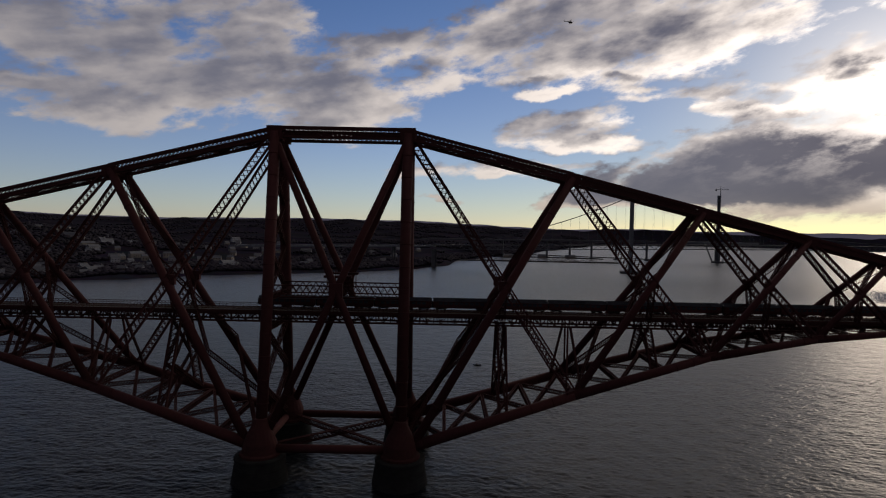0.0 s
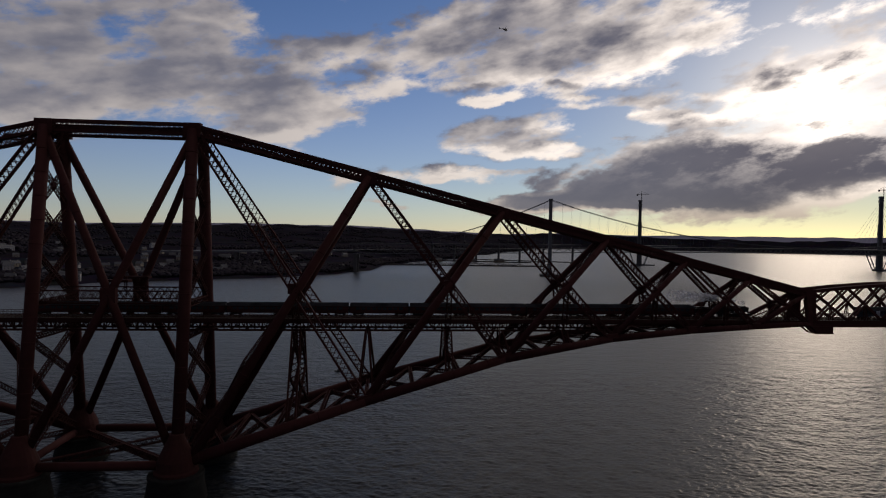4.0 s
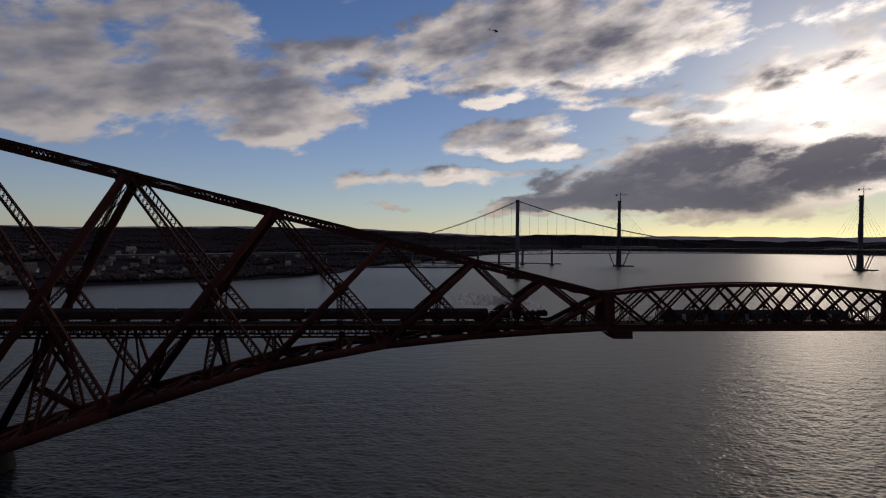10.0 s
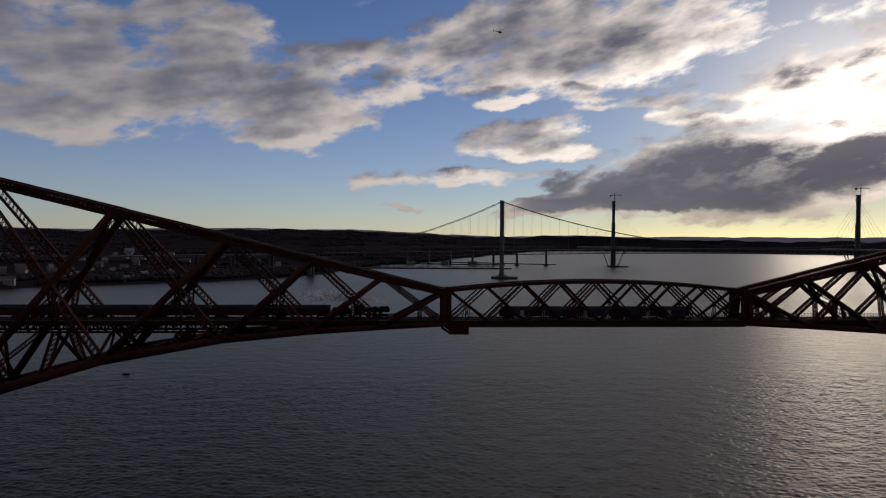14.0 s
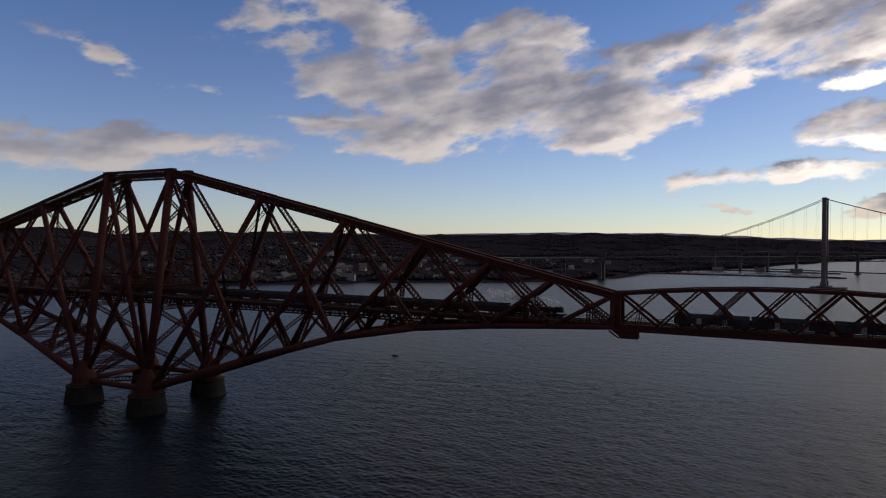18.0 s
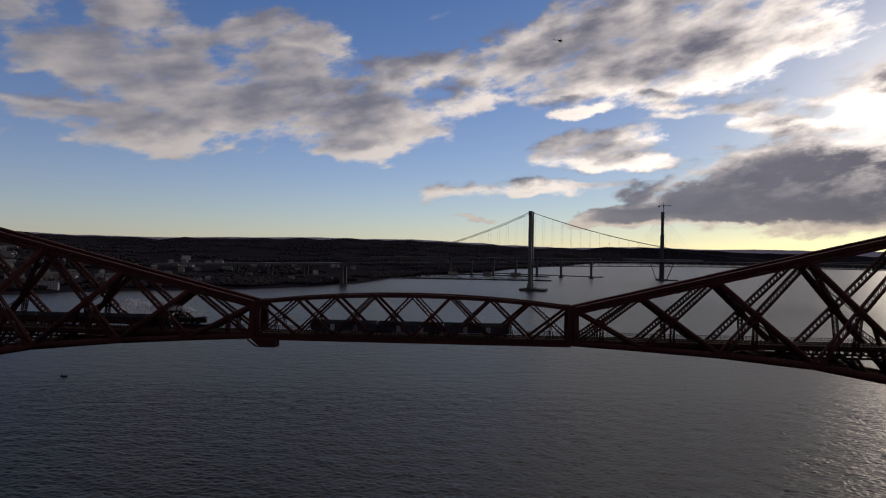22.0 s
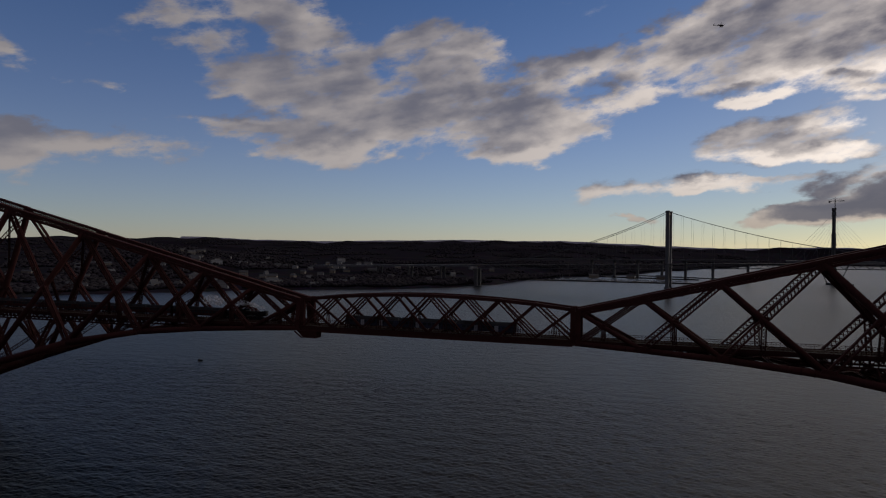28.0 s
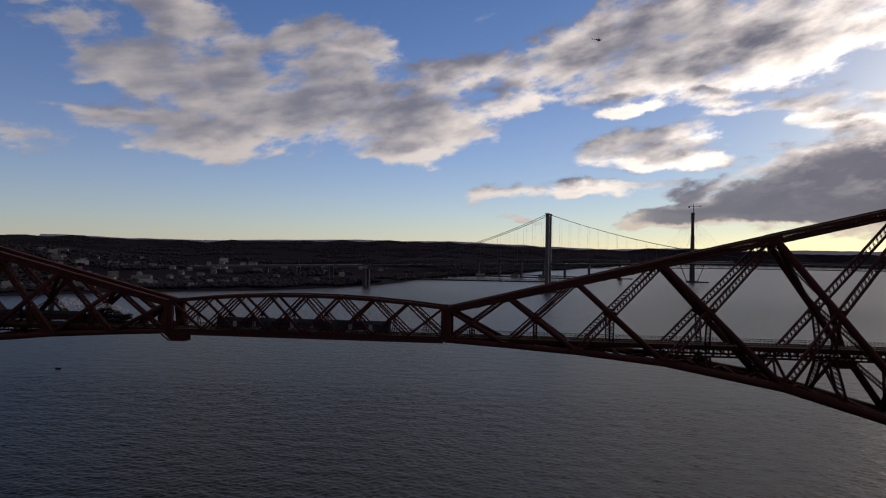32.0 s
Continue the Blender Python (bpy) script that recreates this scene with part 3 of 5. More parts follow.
            if i < 3:
                # laced trestle from the lower member up to the railway
                u = abs(m.x - x0)
                b = Build()
                b.lattice(Vector((m.x, s * (bot_y(u) - 0.8), bot_z(u))), Vector((m.x, s * 4.4, GIRDER)), 1.1, 3.2 - 0.5 * i, 0.5 - 0.06 * i, 0.14, 0.6, up=(1, 0, 0))
                part("trestle_leg", b, RED_DARK, tower, "laced lattice trestle leg")
                # splayed legs over the panel point
                for off in (-1.6, 1.6):
                    b = Build()
                    b.bar(B(i + 1, s) + Vector((off * (1.2 if i else 1.6), 0, 0)), Vector((x0 + way * NODE[i + 1] + off * 0.25, s * 4.4, GIRDER)), 0.6, 0.8)
                    part("trestle_leg", b, RED_DARK, tower)
                if s > 0:
                    # crossed sway bracing between the legs of a trestle
                    b = Build()
                    zb, yb = bot_z(u), bot_y(u) - 0.8
                    cuts = 2 if i == 0 else 1
                    for off in ((-1.2, 1.2) if i == 0 else (0,)):
                        for k in range(cuts):
                            f0, f1 = k / cuts, (k + 1) / cuts
                            ya, yc = yb + (4.4 - yb) * f0, yb + (4.4 - yb) * f1
                            za, zc = zb + (GIRDER - zb) * f0, zb + (GIRDER - zb) * f1
                            for side in (-1, 1):
                                b.lattice((m.x + off, -side * ya, za), (m.x + off, side * yc, zc), 0.7, 1.1, 0.16, 0.10, 0.8)
                    part("trestle_bracing", b, RED_DARK, tower)
    # end post at the tip
    for s in (-1, 1):
        b = Build()
        a, c = B(6, s), T(6, s)
        b.bar(a - Vector((0, 0, 0.8)), c + Vector((0, 0, 1.2)), 1.7, 1.7, (1, 0, 0))
        b.bar(a + Vector((0, 0, 3)), c - Vector((0, 0, 2)), 2.0, 1.6, (1, 0, 0))
        part("end_post", b, RED, tower)


DECK, GIRDER, RAISE = 51.6, 48.1, 3.0


def cantilever_tower(xc, half, arms, label):
    tower = thing("cantilever_tower", label, "bridge tower", "towers of the cantilever bridge")
    for sx in (-1, 1):
        for s in (-1, 1):
            b = Build()
            a, c = Vector((xc + sx * half, s * 18.3, FOOT - 1)), Vector((xc + sx * half, s * 5.03, TOP0))
            b.tube(a, c, 1.83, 1.83, 22)
            for j in range(1, 14):
                q, d = a.lerp(c, j / 14), (c - a).normalized() * 0.15
                b.tube(q - d, q + d, 1.91, 1.91, 22)
            shade_tubes(part("column", b, RED, tower, "tall riveted tubular column"))
            b = Build()
            b.bar(Vector((xc + sx * half - 2.6, s * 5.03, TOP0 - 0.3)), Vector((xc + sx * half + 2.6, s * 5.03, TOP0 - 0.3)), 2.6, 4.6)
            part("column_head", b, RED, tower)
            b = Build()
            b.lathe(xc + sx * half, s * 18.3, [(6.3, 8.2), (6.3, 8.9), (5.6, 9.3), (5.2, 12.2), (4.3, 14.4), (3.0, 17.0), (1.9, 19.5)], 20)
            part("skewback", b, RED_DARK, tower)
    for s in (-1, 1):
        for sx in (-1, 1):
            b = Build()
            a, c = Vector((xc - sx * half, s * 18.3, FOOT)), Vector((xc + sx * half, s * 5.2, TOP0 - 2.0))
            b.tube(a, c, 1.22, 1.22, 16)
            for j in range(1, 12):
                q, d = a.lerp(c, j / 12), (c - a).normalized() * 0.1
                b.tube(q - d, q + d, 1.28, 1.28, 16)
            shade_tubes(part("diagonal", b, RED, tower, "riveted tubular diagonal"))
        m = Vector((xc, s * 12.0, (FOOT + TOP0 - 2.0) / 2))
        b = Build()
        b.bar(m - Vector((2.2, 0, 0)), m + Vector((2.2, 0, 0)), 1.9, 4.6)
        part("gusset", b, RED, tower)
        # upper and lower longitudinal members
        b = Build()
        a, c = Vector((xc - half, s * 5.03, TOP0)), Vector((xc + half, s * 5.03, TOP0))
        for dz, h in ((1.5, 1.0), (-1.5, 0.8)):
            b.bar(a + Vector((0, 0, dz)), c + Vector((0, 0, dz)), 1.9, h)
        n = round(2 * half / 1.5)
        for j in range(n):
            p0, p1 = a.lerp(c, j / n), a.lerp(c, (j + 1) / n)
            for y in (-0.8, 0.8):
                b.bar(p0 + Vector((0, y, -1.2)), p1 + Vector((0, y, 1.2)), 0.26, 0.09, (0, 1, 0), False)
                b.bar(p0 + Vector((0, y, 1.2)), p1 + Vector((0, y, -1.2)), 0.26, 0.09, (0, 1, 0), False)
        part("upper_chord", b, RED, tower)
        b = Build()
        b.tube((xc - half, s * 18.3, FOOT), (xc + half, s * 18.3, FOOT), 1.35, 1.35, 16)
        shade_tubes(part("lower_chord", b, RED, tower))
        # laced wind girder above the railway
        b = Build()
        z, f = 58.8, (58.8 - FOOT) / (TOP0 - FOOT)
        y = s * (18.3 - 13.27 * f) * 0.62
        b.lattice((xc - half, y, z), (xc + half, y, z), 1.4, 4.2, 0.34, 0.13, 0.55)
        part("wind_girder", b, RED_DARK, tower)
    # base: cross tubes and laced diagonals in plan
    for sx in (-1, 1):
        b = Build()
        b.tube((xc + sx * half, -18.3, FOOT), (xc + sx * half, 18.3, FOOT), 1.2, 1.2, 16)
        shade_tubes(part("cross_tube", b, RED, tower))
        b = Build()
        b.lattice((xc - sx * half, -18.3, FOOT - 0.4), (xc + sx * half, 18.3, FOOT - 0.4), 1.4, 2.2, 0.32, 0.16, 0.75)
        part("base_bracing", b, RED_DARK, tower)
        # crossed lattice between the two columns of a pair
        b = Build()
        cuts = [FOOT, 29, 47, 57, 73, 87, 99, TOP0 - 2]
        for z0, z1 in zip(cuts, cuts[1:]):
            q = [Vector((xc + sx * half, s * (18.3 - 13.27 * (z - FOOT) / (TOP0 - FOOT)), z)) for z in (z0, z1) for s in (-1, 1)]
            if z0 == 47:
                b.lattice(q[0], q[1], 1.4, 1.9, 0.24, 0.12, 0.8)
                b.lattice(q[2], q[3], 1.4, 1.9, 0.24, 0.12, 0.8)
                continue
            size = 2.1 if z0 < 40 else 1.6
            b.lattice(q[0], q[3], 1.3, size, 0.21, 0.11, 0.8)
            b.lattice(q[1], q[2], 1.3, size, 0.21, 0.11, 0.8)
        part("column_bracing", b, RED_DARK, tower)
        b = Build()
        b.lattice((xc - half, -5.03 * sx, TOP0), (xc + half, 5.03 * sx, TOP0), 0.9, 1.3, 0.18, 0.10, 0.8)
        b.lattice((xc + sx * half, -5.03, TOP0), (xc + sx * half, 5.03, TOP0), 1.4, 2.6, 0.32, 0.15, 0.7)
        part("upper_bracing", b, RED_DARK, tower)
    for s in (-1, 1):
        for off in ((-0.35, 0.0, 0.35) if half > 30 else ()):
            b = Build()
            zt, zb = TOP0 - 1.5, 60.0
            yb = (18.3 - 13.27 * (zb - FOOT) / (TOP0 - FOOT)) * 0.62
            b.lattice((xc + off * half, s * 5.03, zt), (xc + off * half, s * yb, zb), 1.0, 1.9, 0.22, 0.12, 0.75, up=(1, 0, 0))
            part("hanging_post", b, RED_DARK, tower, "laced lattice hanging post")
        b = Build()
        b.box(xc - 4.5, s * 8.0 - 1.5, 63.6, xc + 4.5, s * 8.0 + 1.5, 64.3)
        for px in (-3.6, 3.6):
            b.bar((xc + px, s * 8.0, 59.0), (xc + px, s * 8.0, 65.3), 0.25)
        b.bar((xc - 4.5, s * 8.0 - 1.4, 65.3), (xc + 4.5, s * 8.0 - 1.4, 65.3), 0.1)
        part("work_platform", b, RED_DARK, tower, "small work platform over the crossing")
    for way in arms:
        cantilever_arm(tower, xc + way * half, way)
    return tower


def bridge_pier(x, y):
    pier = thing("bridge_pier", "round tapered granite pier standing in the water under a steel column", "bridge pier", "granite piers")
    b = Build()
    b.lathe(x, y, [(9.1, -3), (8.8, 0.0), (7.6, 7.1), (7.6, 7.2)], 48)
    part("shaft", b, STONE, pier)
    b = Build()
    b.lathe(x, y, [(7.6, 7.2), (7.95, 7.25), (7.95, 7.95), (7.7, 8.2), (0.5, 8.2)], 48)
    part("coping", b, STONE, pier, "overhanging granite coping")
    for z in (0.7, 1.5, 2.3, 3.1, 3.9, 4.7, 5.5, 6.3):
        b = Build()
        r = 8.8 - 0.17 * z
        b.lathe(x, y, [(r - 0.05, z - 0.28), (r + 0.06, z - 0.26), (r + 0.03, z + 0.26), (r - 0.12, z + 0.28)], 48)
        part("stone_course", b, STONE, pier)
    return pier


X_SOUTH, H_SOUTH = 0.0, 22.1
X_MID, H_MID = 582.9, 39.6
cantilever_tower(X_SOUTH, H_SOUTH, (-1, 1), "dark red steel cantilever tower with tubular columns on granite piers")
cantilever_tower(X_MID, H_MID, (-1, 1), "dark red steel cantilever tower of wide base on granite piers")
for xc, half in ((X_SOUTH, H_SOUTH), (X_MID, H_MID)):
    for sx in (-1, 1):
        for s in (-1, 1):
            bridge_pier(xc + sx * half, s * 18.3)

# ---- suspended span ----
SPAN0, SPAN1 = H_SOUTH + TIP + 1.75, X_MID - H_MID - TIP - 1.75


def suspended_span():
    span = thing("suspended_span", "dark red bowstring lattice girder span hung between two cantilever tips", "bridge span")
    span.location.z = 3.2
    n = 8
    mid = (SPAN0 + SPAN1) / 2

    def top(x):
        f = (x - mid) / ((SPAN1 - SPAN0) / 2)
        return 61.9 - 3.1 * f * f

    xs = [SPAN0 + (SPAN1 - SPAN0) * k / n for k in range(n + 1)]
    for s in (-1, 1):
        y = s * 3.6
        for k in range(n):
            b = Build()
            a, c = Vector((xs[k], y, top(xs[k]))), Vector((xs[k + 1], y, top(xs[k + 1])))
            b.bar(a, c, 1.2, 1.15)
            part("upper_chord", b, RED, span)
            b = Build()
            b.bar((xs[k], s * 4.7, 47.6), (xs[k + 1], s * 4.7, 47.6), 0.8, 2.2)
            part("lower_chord", b, RED, span)
            lo0, lo1 = Vector((xs[k], s * 4.6, 48.6)), Vector((xs[k + 1], s * 4.6, 48.6))
            for p0, p1, laced in ((lo0, c, k < n / 2), (a, lo1, k >= n / 2)):
                b = Build()
                d = (p1 - p0).normalized()
                side = Vector((-d.z, 0, d.x)) * 0.55
                if laced:
                    for o in (-side, side):
                        b.bar(p0 + o, p1 + o, 0.8, 0.38, side.normalized())
                    m = 12
                    for j in range(m):
                        b.bar(p0.lerp(p1, j / m) + side * (1 if j % 2 else -1), p0.lerp(p1, (j + 1) / m) - side * (1 if j % 2 else -1), 0.14, 0.16)
                else:
                    b.bar(p0, p1, 0.7, 0.85, side.normalized())
                part("diagonal", b, RED, span)
            q = (a + c + lo0 + lo1) / 4
            for off in (-0.7, 0.0, 0.7):
                b = Build()
                b.bar((q.x + off * 0.2, q.y, q.z), (q.x + off * 1.3, s * 4.6, 49.0), 0.2, 0.25)
                part("hanger", b, RED_DARK, span)
        for x, dx in ((SPAN0, 1), (SPAN1, -1)):
            b = Build()
            b.bar((x, s * 4.5, 46.9), (x, y, top(x) + 0.7), 1.5, 1.55, (1, 0, 0))
            part("end_post", b, RED, span)
    for k in range(n):
        b = Build()
        z0, z1 = top(xs[k]) - 0.2, top(xs[k + 1]) - 0.2
        b.lattice((xs[k], -3.6, z0), (xs[k + 1], 3.6, z1), 0.4, 0.6, 0.12, 0.06, 1.3, faces="side")
        b.lattice((xs[k], 3.6, z0), (xs[k + 1], -3.6, z1), 0.4, 0.6, 0.12, 0.06, 1.3, faces="side")
        b.lattice((xs[k], -3.6, z0), (xs[k], 3.6, z0), 0.6, 1.2, 0.16, 0.08, 1.0, faces="side")
        part("upper_bracing", b, RED_DARK, span)
    return span


suspended_span()

# ---- railway deck ----


def deck_unit(x0, x1, girder):
    deck = thing("railway_deck", "dark red lattice girder deck carrying two railway tracks and footways", "railway deck", "deck units")
    deck.location.z = RAISE
    for s in (-1, 1):
        b = Build()
        if girder:
            for z, h in ((48.0, 1.4), (45.1, 0.6)):
                b.bar((x0, s * 3.4, z), (x1, s * 3.4, z), 0.7, h)
            n = max(1, round((x1 - x0) / 2.4))
            for k in range(n):
                a, c = x0 + (x1 - x0) * k / n, x0 + (x1 - x0) * (k + 1) / n
                b.bar((a, s * 3.4, 45.1), (a, s * 3.4, 48.3), 0.25, 0.3, (1, 0, 0), False)
                if k % 2:
                    b.bar((a, s * 3.4, 45.1), (c, s * 3.4, 48.3), 0.25, 0.32, (0, 1, 0), False)
                else:
                    b.bar((a, s * 3.4, 48.3), (c, s * 3.4, 45.1), 0.25, 0.32, (0, 1, 0), False)
                b.bar((a, s * 3.4, 45.1), (a, s * 4.9, 48.3), 0.2, 0.2, None, False)
        else:
            b.bar((x0, s * 3.4, 47.8), (x1, s * 3.4, 47.8), 0.6, 1.2)
        part("girder", b, RED_DARK, deck)
        b = Build()
        b.bar((x0, s * 5.0, 48.4), (x1, s * 5.0, 48.4), 0.35, 1.15)
        b.bar((x0, s * 5.1, 50.25), (x1, s * 5.1, 50.25), 0.12, 0.14)
        b.bar((x0, s * 5.1, 49.6), (x1, s * 5.1, 49.6), 0.06, 0.08)
        n = max(1, round((x1 - x0) / 1.2))
        for k in range(n):
            a, c = x0 + (x1 - x0) * k / n, x0 + (x1 - x0) * (k + 1) / n
            b.bar((a, s * 5.1, 48.9), (a, s * 5.1, 50.25), 0.09, 0.09, (1, 0, 0), False)
            b.bar((a, s * 5.1, 48.95), (c, s * 5.1, 50.2), 0.05, 0.07, (0, 1, 0), False)
            b.bar((c, s * 5.1, 48.95), (a, s * 5.1, 50.2), 0.05, 0.07, (0, 1, 0), False)
        part("parapet", b, RED_DARK, deck, "lattice parapet of the footway")
        b = Build()
        for r in (-0.72, 0.72):
            b.bar((x0, s * 2.05 + r, 49.12), (x1, s * 2.05 + r, 49.12), 0.09, 0.16)
        part("rail", b, RAIL, deck)
    b = Build()
    b.box(x0, -5.0, 48.72, x1, 5.0, 48.98)
    part("floor_plate", b, BALLAST, deck)
    return deck


edges = [-H_SOUTH - TIP, -H_SOUTH - 135.2, -H_SOUTH - 55.4, -H_SOUTH, H_SOUTH, H_SOUTH + 55.4, H_SOUTH + 135.2, H_SOUTH + TIP]
for k, (a, c) in enumerate(zip(edges, edges[1:])):
    deck_unit(a, c - 0.05, 0 < k < 6)
deck_unit(H_SOUTH + TIP, X_MID - H_MID - TIP - 0.05, False)
edges = [X_MID + o for o in (-H_MID - TIP, -H_MID - 135.2, -H_MID - 55.4, -H_MID, H_MID, H_MID + 55.4, H_MID + 135.2, H_MID + TIP)]
for k, (a, c) in enumerate(zip(edges, edges[1:])):
    deck_unit(a, c - 0.05, 0 < k < 6)

# ---- land ----
EYE = Vector((200, -205, 0))
SHORE = ((-90, 900), (-64, 930), (-48, 1020), (-43, 1060), (-36, 1080), (-26, 1120), (-17, 1150), (-11, 1230), (-7, 1360), (-4, 1620), (0, 1880), (3, 2080),
         (6.5, 2640), (9.5, 3250), (12.5, 4150), (16, 4560), (35, 4600), (75, 4600))
RIDGE = ((-90, 0.5), (-64, 0.4), (-57.5, 1.0), (-54, 0.45), (-48, 0.7), (-38, 0.75), (-32, 0.55), (-27, 0.5), (-20, 0.65), (-12, 0.75), (-5, 0.7), (1, 0.5),
         (4, 0.3), (9.7, 0.2), (15, 0.34), (20, 0.24), (25, 0.06), (30, 0.0), (75, 0.0))


def along(table, a):
    for (a0, v0), (a1, v1) in zip(table, table[1:]):
        if a <= a1:
            f = max(0.0, (a - a0) / (a1 - a0))
            f = f * f * (3 - 2 * f)
            return v0 + (v1 - v0) * f
    return table[-1][1]


def shore_r(a):
    return along(SHORE, a) + 26 * noise.noise((a * 0.35, 3, 1)) + 10 * noise.noise((a * 1.7, 9, 1))


def land_height(a, r):
    rs = shore_r(a)
    d = r - rs
    if d < 0:
        return max(-6.0, d * 0.08)
    far = 4780
    q = min(1.0, d / (far - rs))
    top = 80 + far * math.tan(radians(along(RIDGE, a))) + 14 * noise.noise((a * 0.5, 0, 4)) + 5 * noise.noise((a * 2.1, 2, 4))
    bank = min(1.0, d / 45) * 5 + min(1.0, d / 500) * (16 if a < 2 else 5)
    h = bank + (top - bank) * q ** 1.7
    # wooded hill behind the town
    h += 40 * math.exp(-((a + 39) / 6.5) ** 2) * math.exp(-((r - 2150) / 480) ** 2)
    p = EYE + Vector((r * math.sin(radians(a)), r * math.cos(radians(a)), 0))
    h += min(1.0, d / 200) * (6 * noise.noise(p * 0.004) + 2.5 * noise.noise(p * 0.015))
    return h


def polar(a, r, z=0.0):
    return (EYE.x + r * math.sin(radians(a)), EYE.y + r * math.cos(radians(a)), z)


def land_material():
    m, n, l, b = material("fields_and_scrub", 0.95)
    b.inputs["Specular IOR Level"].default_value = 0.0
    g = n.new("ShaderNodeNewGeometry")
    vor = n.new("ShaderNodeTexVoronoi")
    vor.inputs["Scale"].default_value = 0.0055
    mp = n.new("ShaderNodeMapping")
    mp.inputs["Rotation"].default_value = (0, 0, 0.5)
    mp.inputs["Scale"].default_value = (0.6, 1.0, 0.0)
    l.new(g.outputs["Position"], mp.inputs["Vector"])
    l.new(mp.outputs[0], vor.inputs["Vector"])
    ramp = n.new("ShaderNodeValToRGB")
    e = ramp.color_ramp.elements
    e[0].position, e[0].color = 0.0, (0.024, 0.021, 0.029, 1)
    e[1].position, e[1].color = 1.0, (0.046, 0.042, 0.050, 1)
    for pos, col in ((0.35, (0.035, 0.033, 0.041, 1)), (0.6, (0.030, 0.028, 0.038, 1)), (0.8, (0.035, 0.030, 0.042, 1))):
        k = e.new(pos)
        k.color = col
    sc = n.new("ShaderNodeSeparateColor")
    l.new(vor.outputs["Color"], sc.inputs[0])
    l.new(sc.outputs[0], ramp.inputs[0])
    t = n.new("ShaderNodeTexNoise")
    t.inputs["Scale"].default_value, t.inputs["Detail"].default_value = 0.03, 7
    l.new(g.outputs["Position"], t.inputs["Vector"])
    mix = n.new("ShaderNodeMix")
    mix.data_type, mix.blend_type = "RGBA", "MULTIPLY"
    mix.inputs[0].default_value = 0.8
    l.new(ramp.outputs[0], mix.inputs[6])
    l.new(t.outputs["Color"], mix.inputs[7])
    l.new(mix.outputs[2], b.inputs["Base Color"])
    return m


def build_land():
    angles = [-90 + 0.5 * k for k in range(331)]
    steps = 64
    verts, faces = [], []
    for a in angles:
        rs = shore_r(a) - 70
        for j in range(steps + 1):
            r = rs + (4850 - rs) * (j / steps) ** 1.5
            verts.append(polar(a, r, land_height(a, r)))
    w = steps + 1
    for i in range(len(angles) - 1):
        for j in range(steps):
            o = i * w + j
            faces.append((o, o + 1, o + w + 1, o + w))
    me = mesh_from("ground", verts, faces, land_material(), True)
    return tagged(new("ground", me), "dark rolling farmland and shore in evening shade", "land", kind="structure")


ground = build_land()


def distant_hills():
    """Far hills behind all the rest, given a glow in place of evening haze."""
    m = bpy.data.materials.new("haze_glow")
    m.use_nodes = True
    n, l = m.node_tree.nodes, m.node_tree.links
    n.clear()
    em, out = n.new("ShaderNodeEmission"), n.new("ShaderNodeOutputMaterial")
    # even emission stands in for the pale air over the hills
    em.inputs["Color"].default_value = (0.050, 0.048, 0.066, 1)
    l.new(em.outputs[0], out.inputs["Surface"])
    verts, faces = [], []
    for k in range(281):
        a = -64 + 0.5 * k
        swell = 0.10 * noise.noise((a * 0.16, 7, 2)) + 0.05 * noise.noise((a * 0.7, 3, 8))
        rise = (along(RIDGE, a) + 0.10 + swell if a < 8 else 0.34 + 1.6 * swell) if a > -40 else 0.3
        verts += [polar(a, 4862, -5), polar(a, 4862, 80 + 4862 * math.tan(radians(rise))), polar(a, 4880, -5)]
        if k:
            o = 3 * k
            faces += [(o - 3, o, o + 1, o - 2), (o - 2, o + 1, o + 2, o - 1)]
    return tagged(new("backdrop", mesh_from("backdrop", verts, faces, m, True)), "low backdrop hills on the far horizon, glowing blue-grey for haze", "hills", kind="structure")


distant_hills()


def clump(rng, verts, faces, p, r, h):
    """One small uneven tree crown on a short stem, as a few facets."""
    i = len(verts)
    n = 5
    verts.append((p[0], p[1], p[2] - 1))
    for lev, k in ((0.35, 0.9), (0.7, 1.0)):
        for q in range(n):
            a = q * math.tau / n + rng.random()
            rr = r * k * (0.7 + 0.6 * rng.random())
            verts.append((p[0] + rr * math.cos(a), p[1] + rr * math.sin(a), p[2] + h * (lev + 0.2 * (rng.random() - 0.5))))
    verts.append((p[0] + (rng.random() - 0.5) * r, p[1] + (rng.random() - 0.5) * r, p[2] + h))
    t = i + 1 + 2 * n
    for q in range(n):
        q2 = (q + 1) % n
        faces.append((i, i + 1 + q2, i + 1 + q))
        faces.append((i + 1 + q, i + 1 + q2, i + 1 + n + q2, i + 1 + n + q))
        faces.append((i + 1 + n + q, i + 1 + n + q2, t))


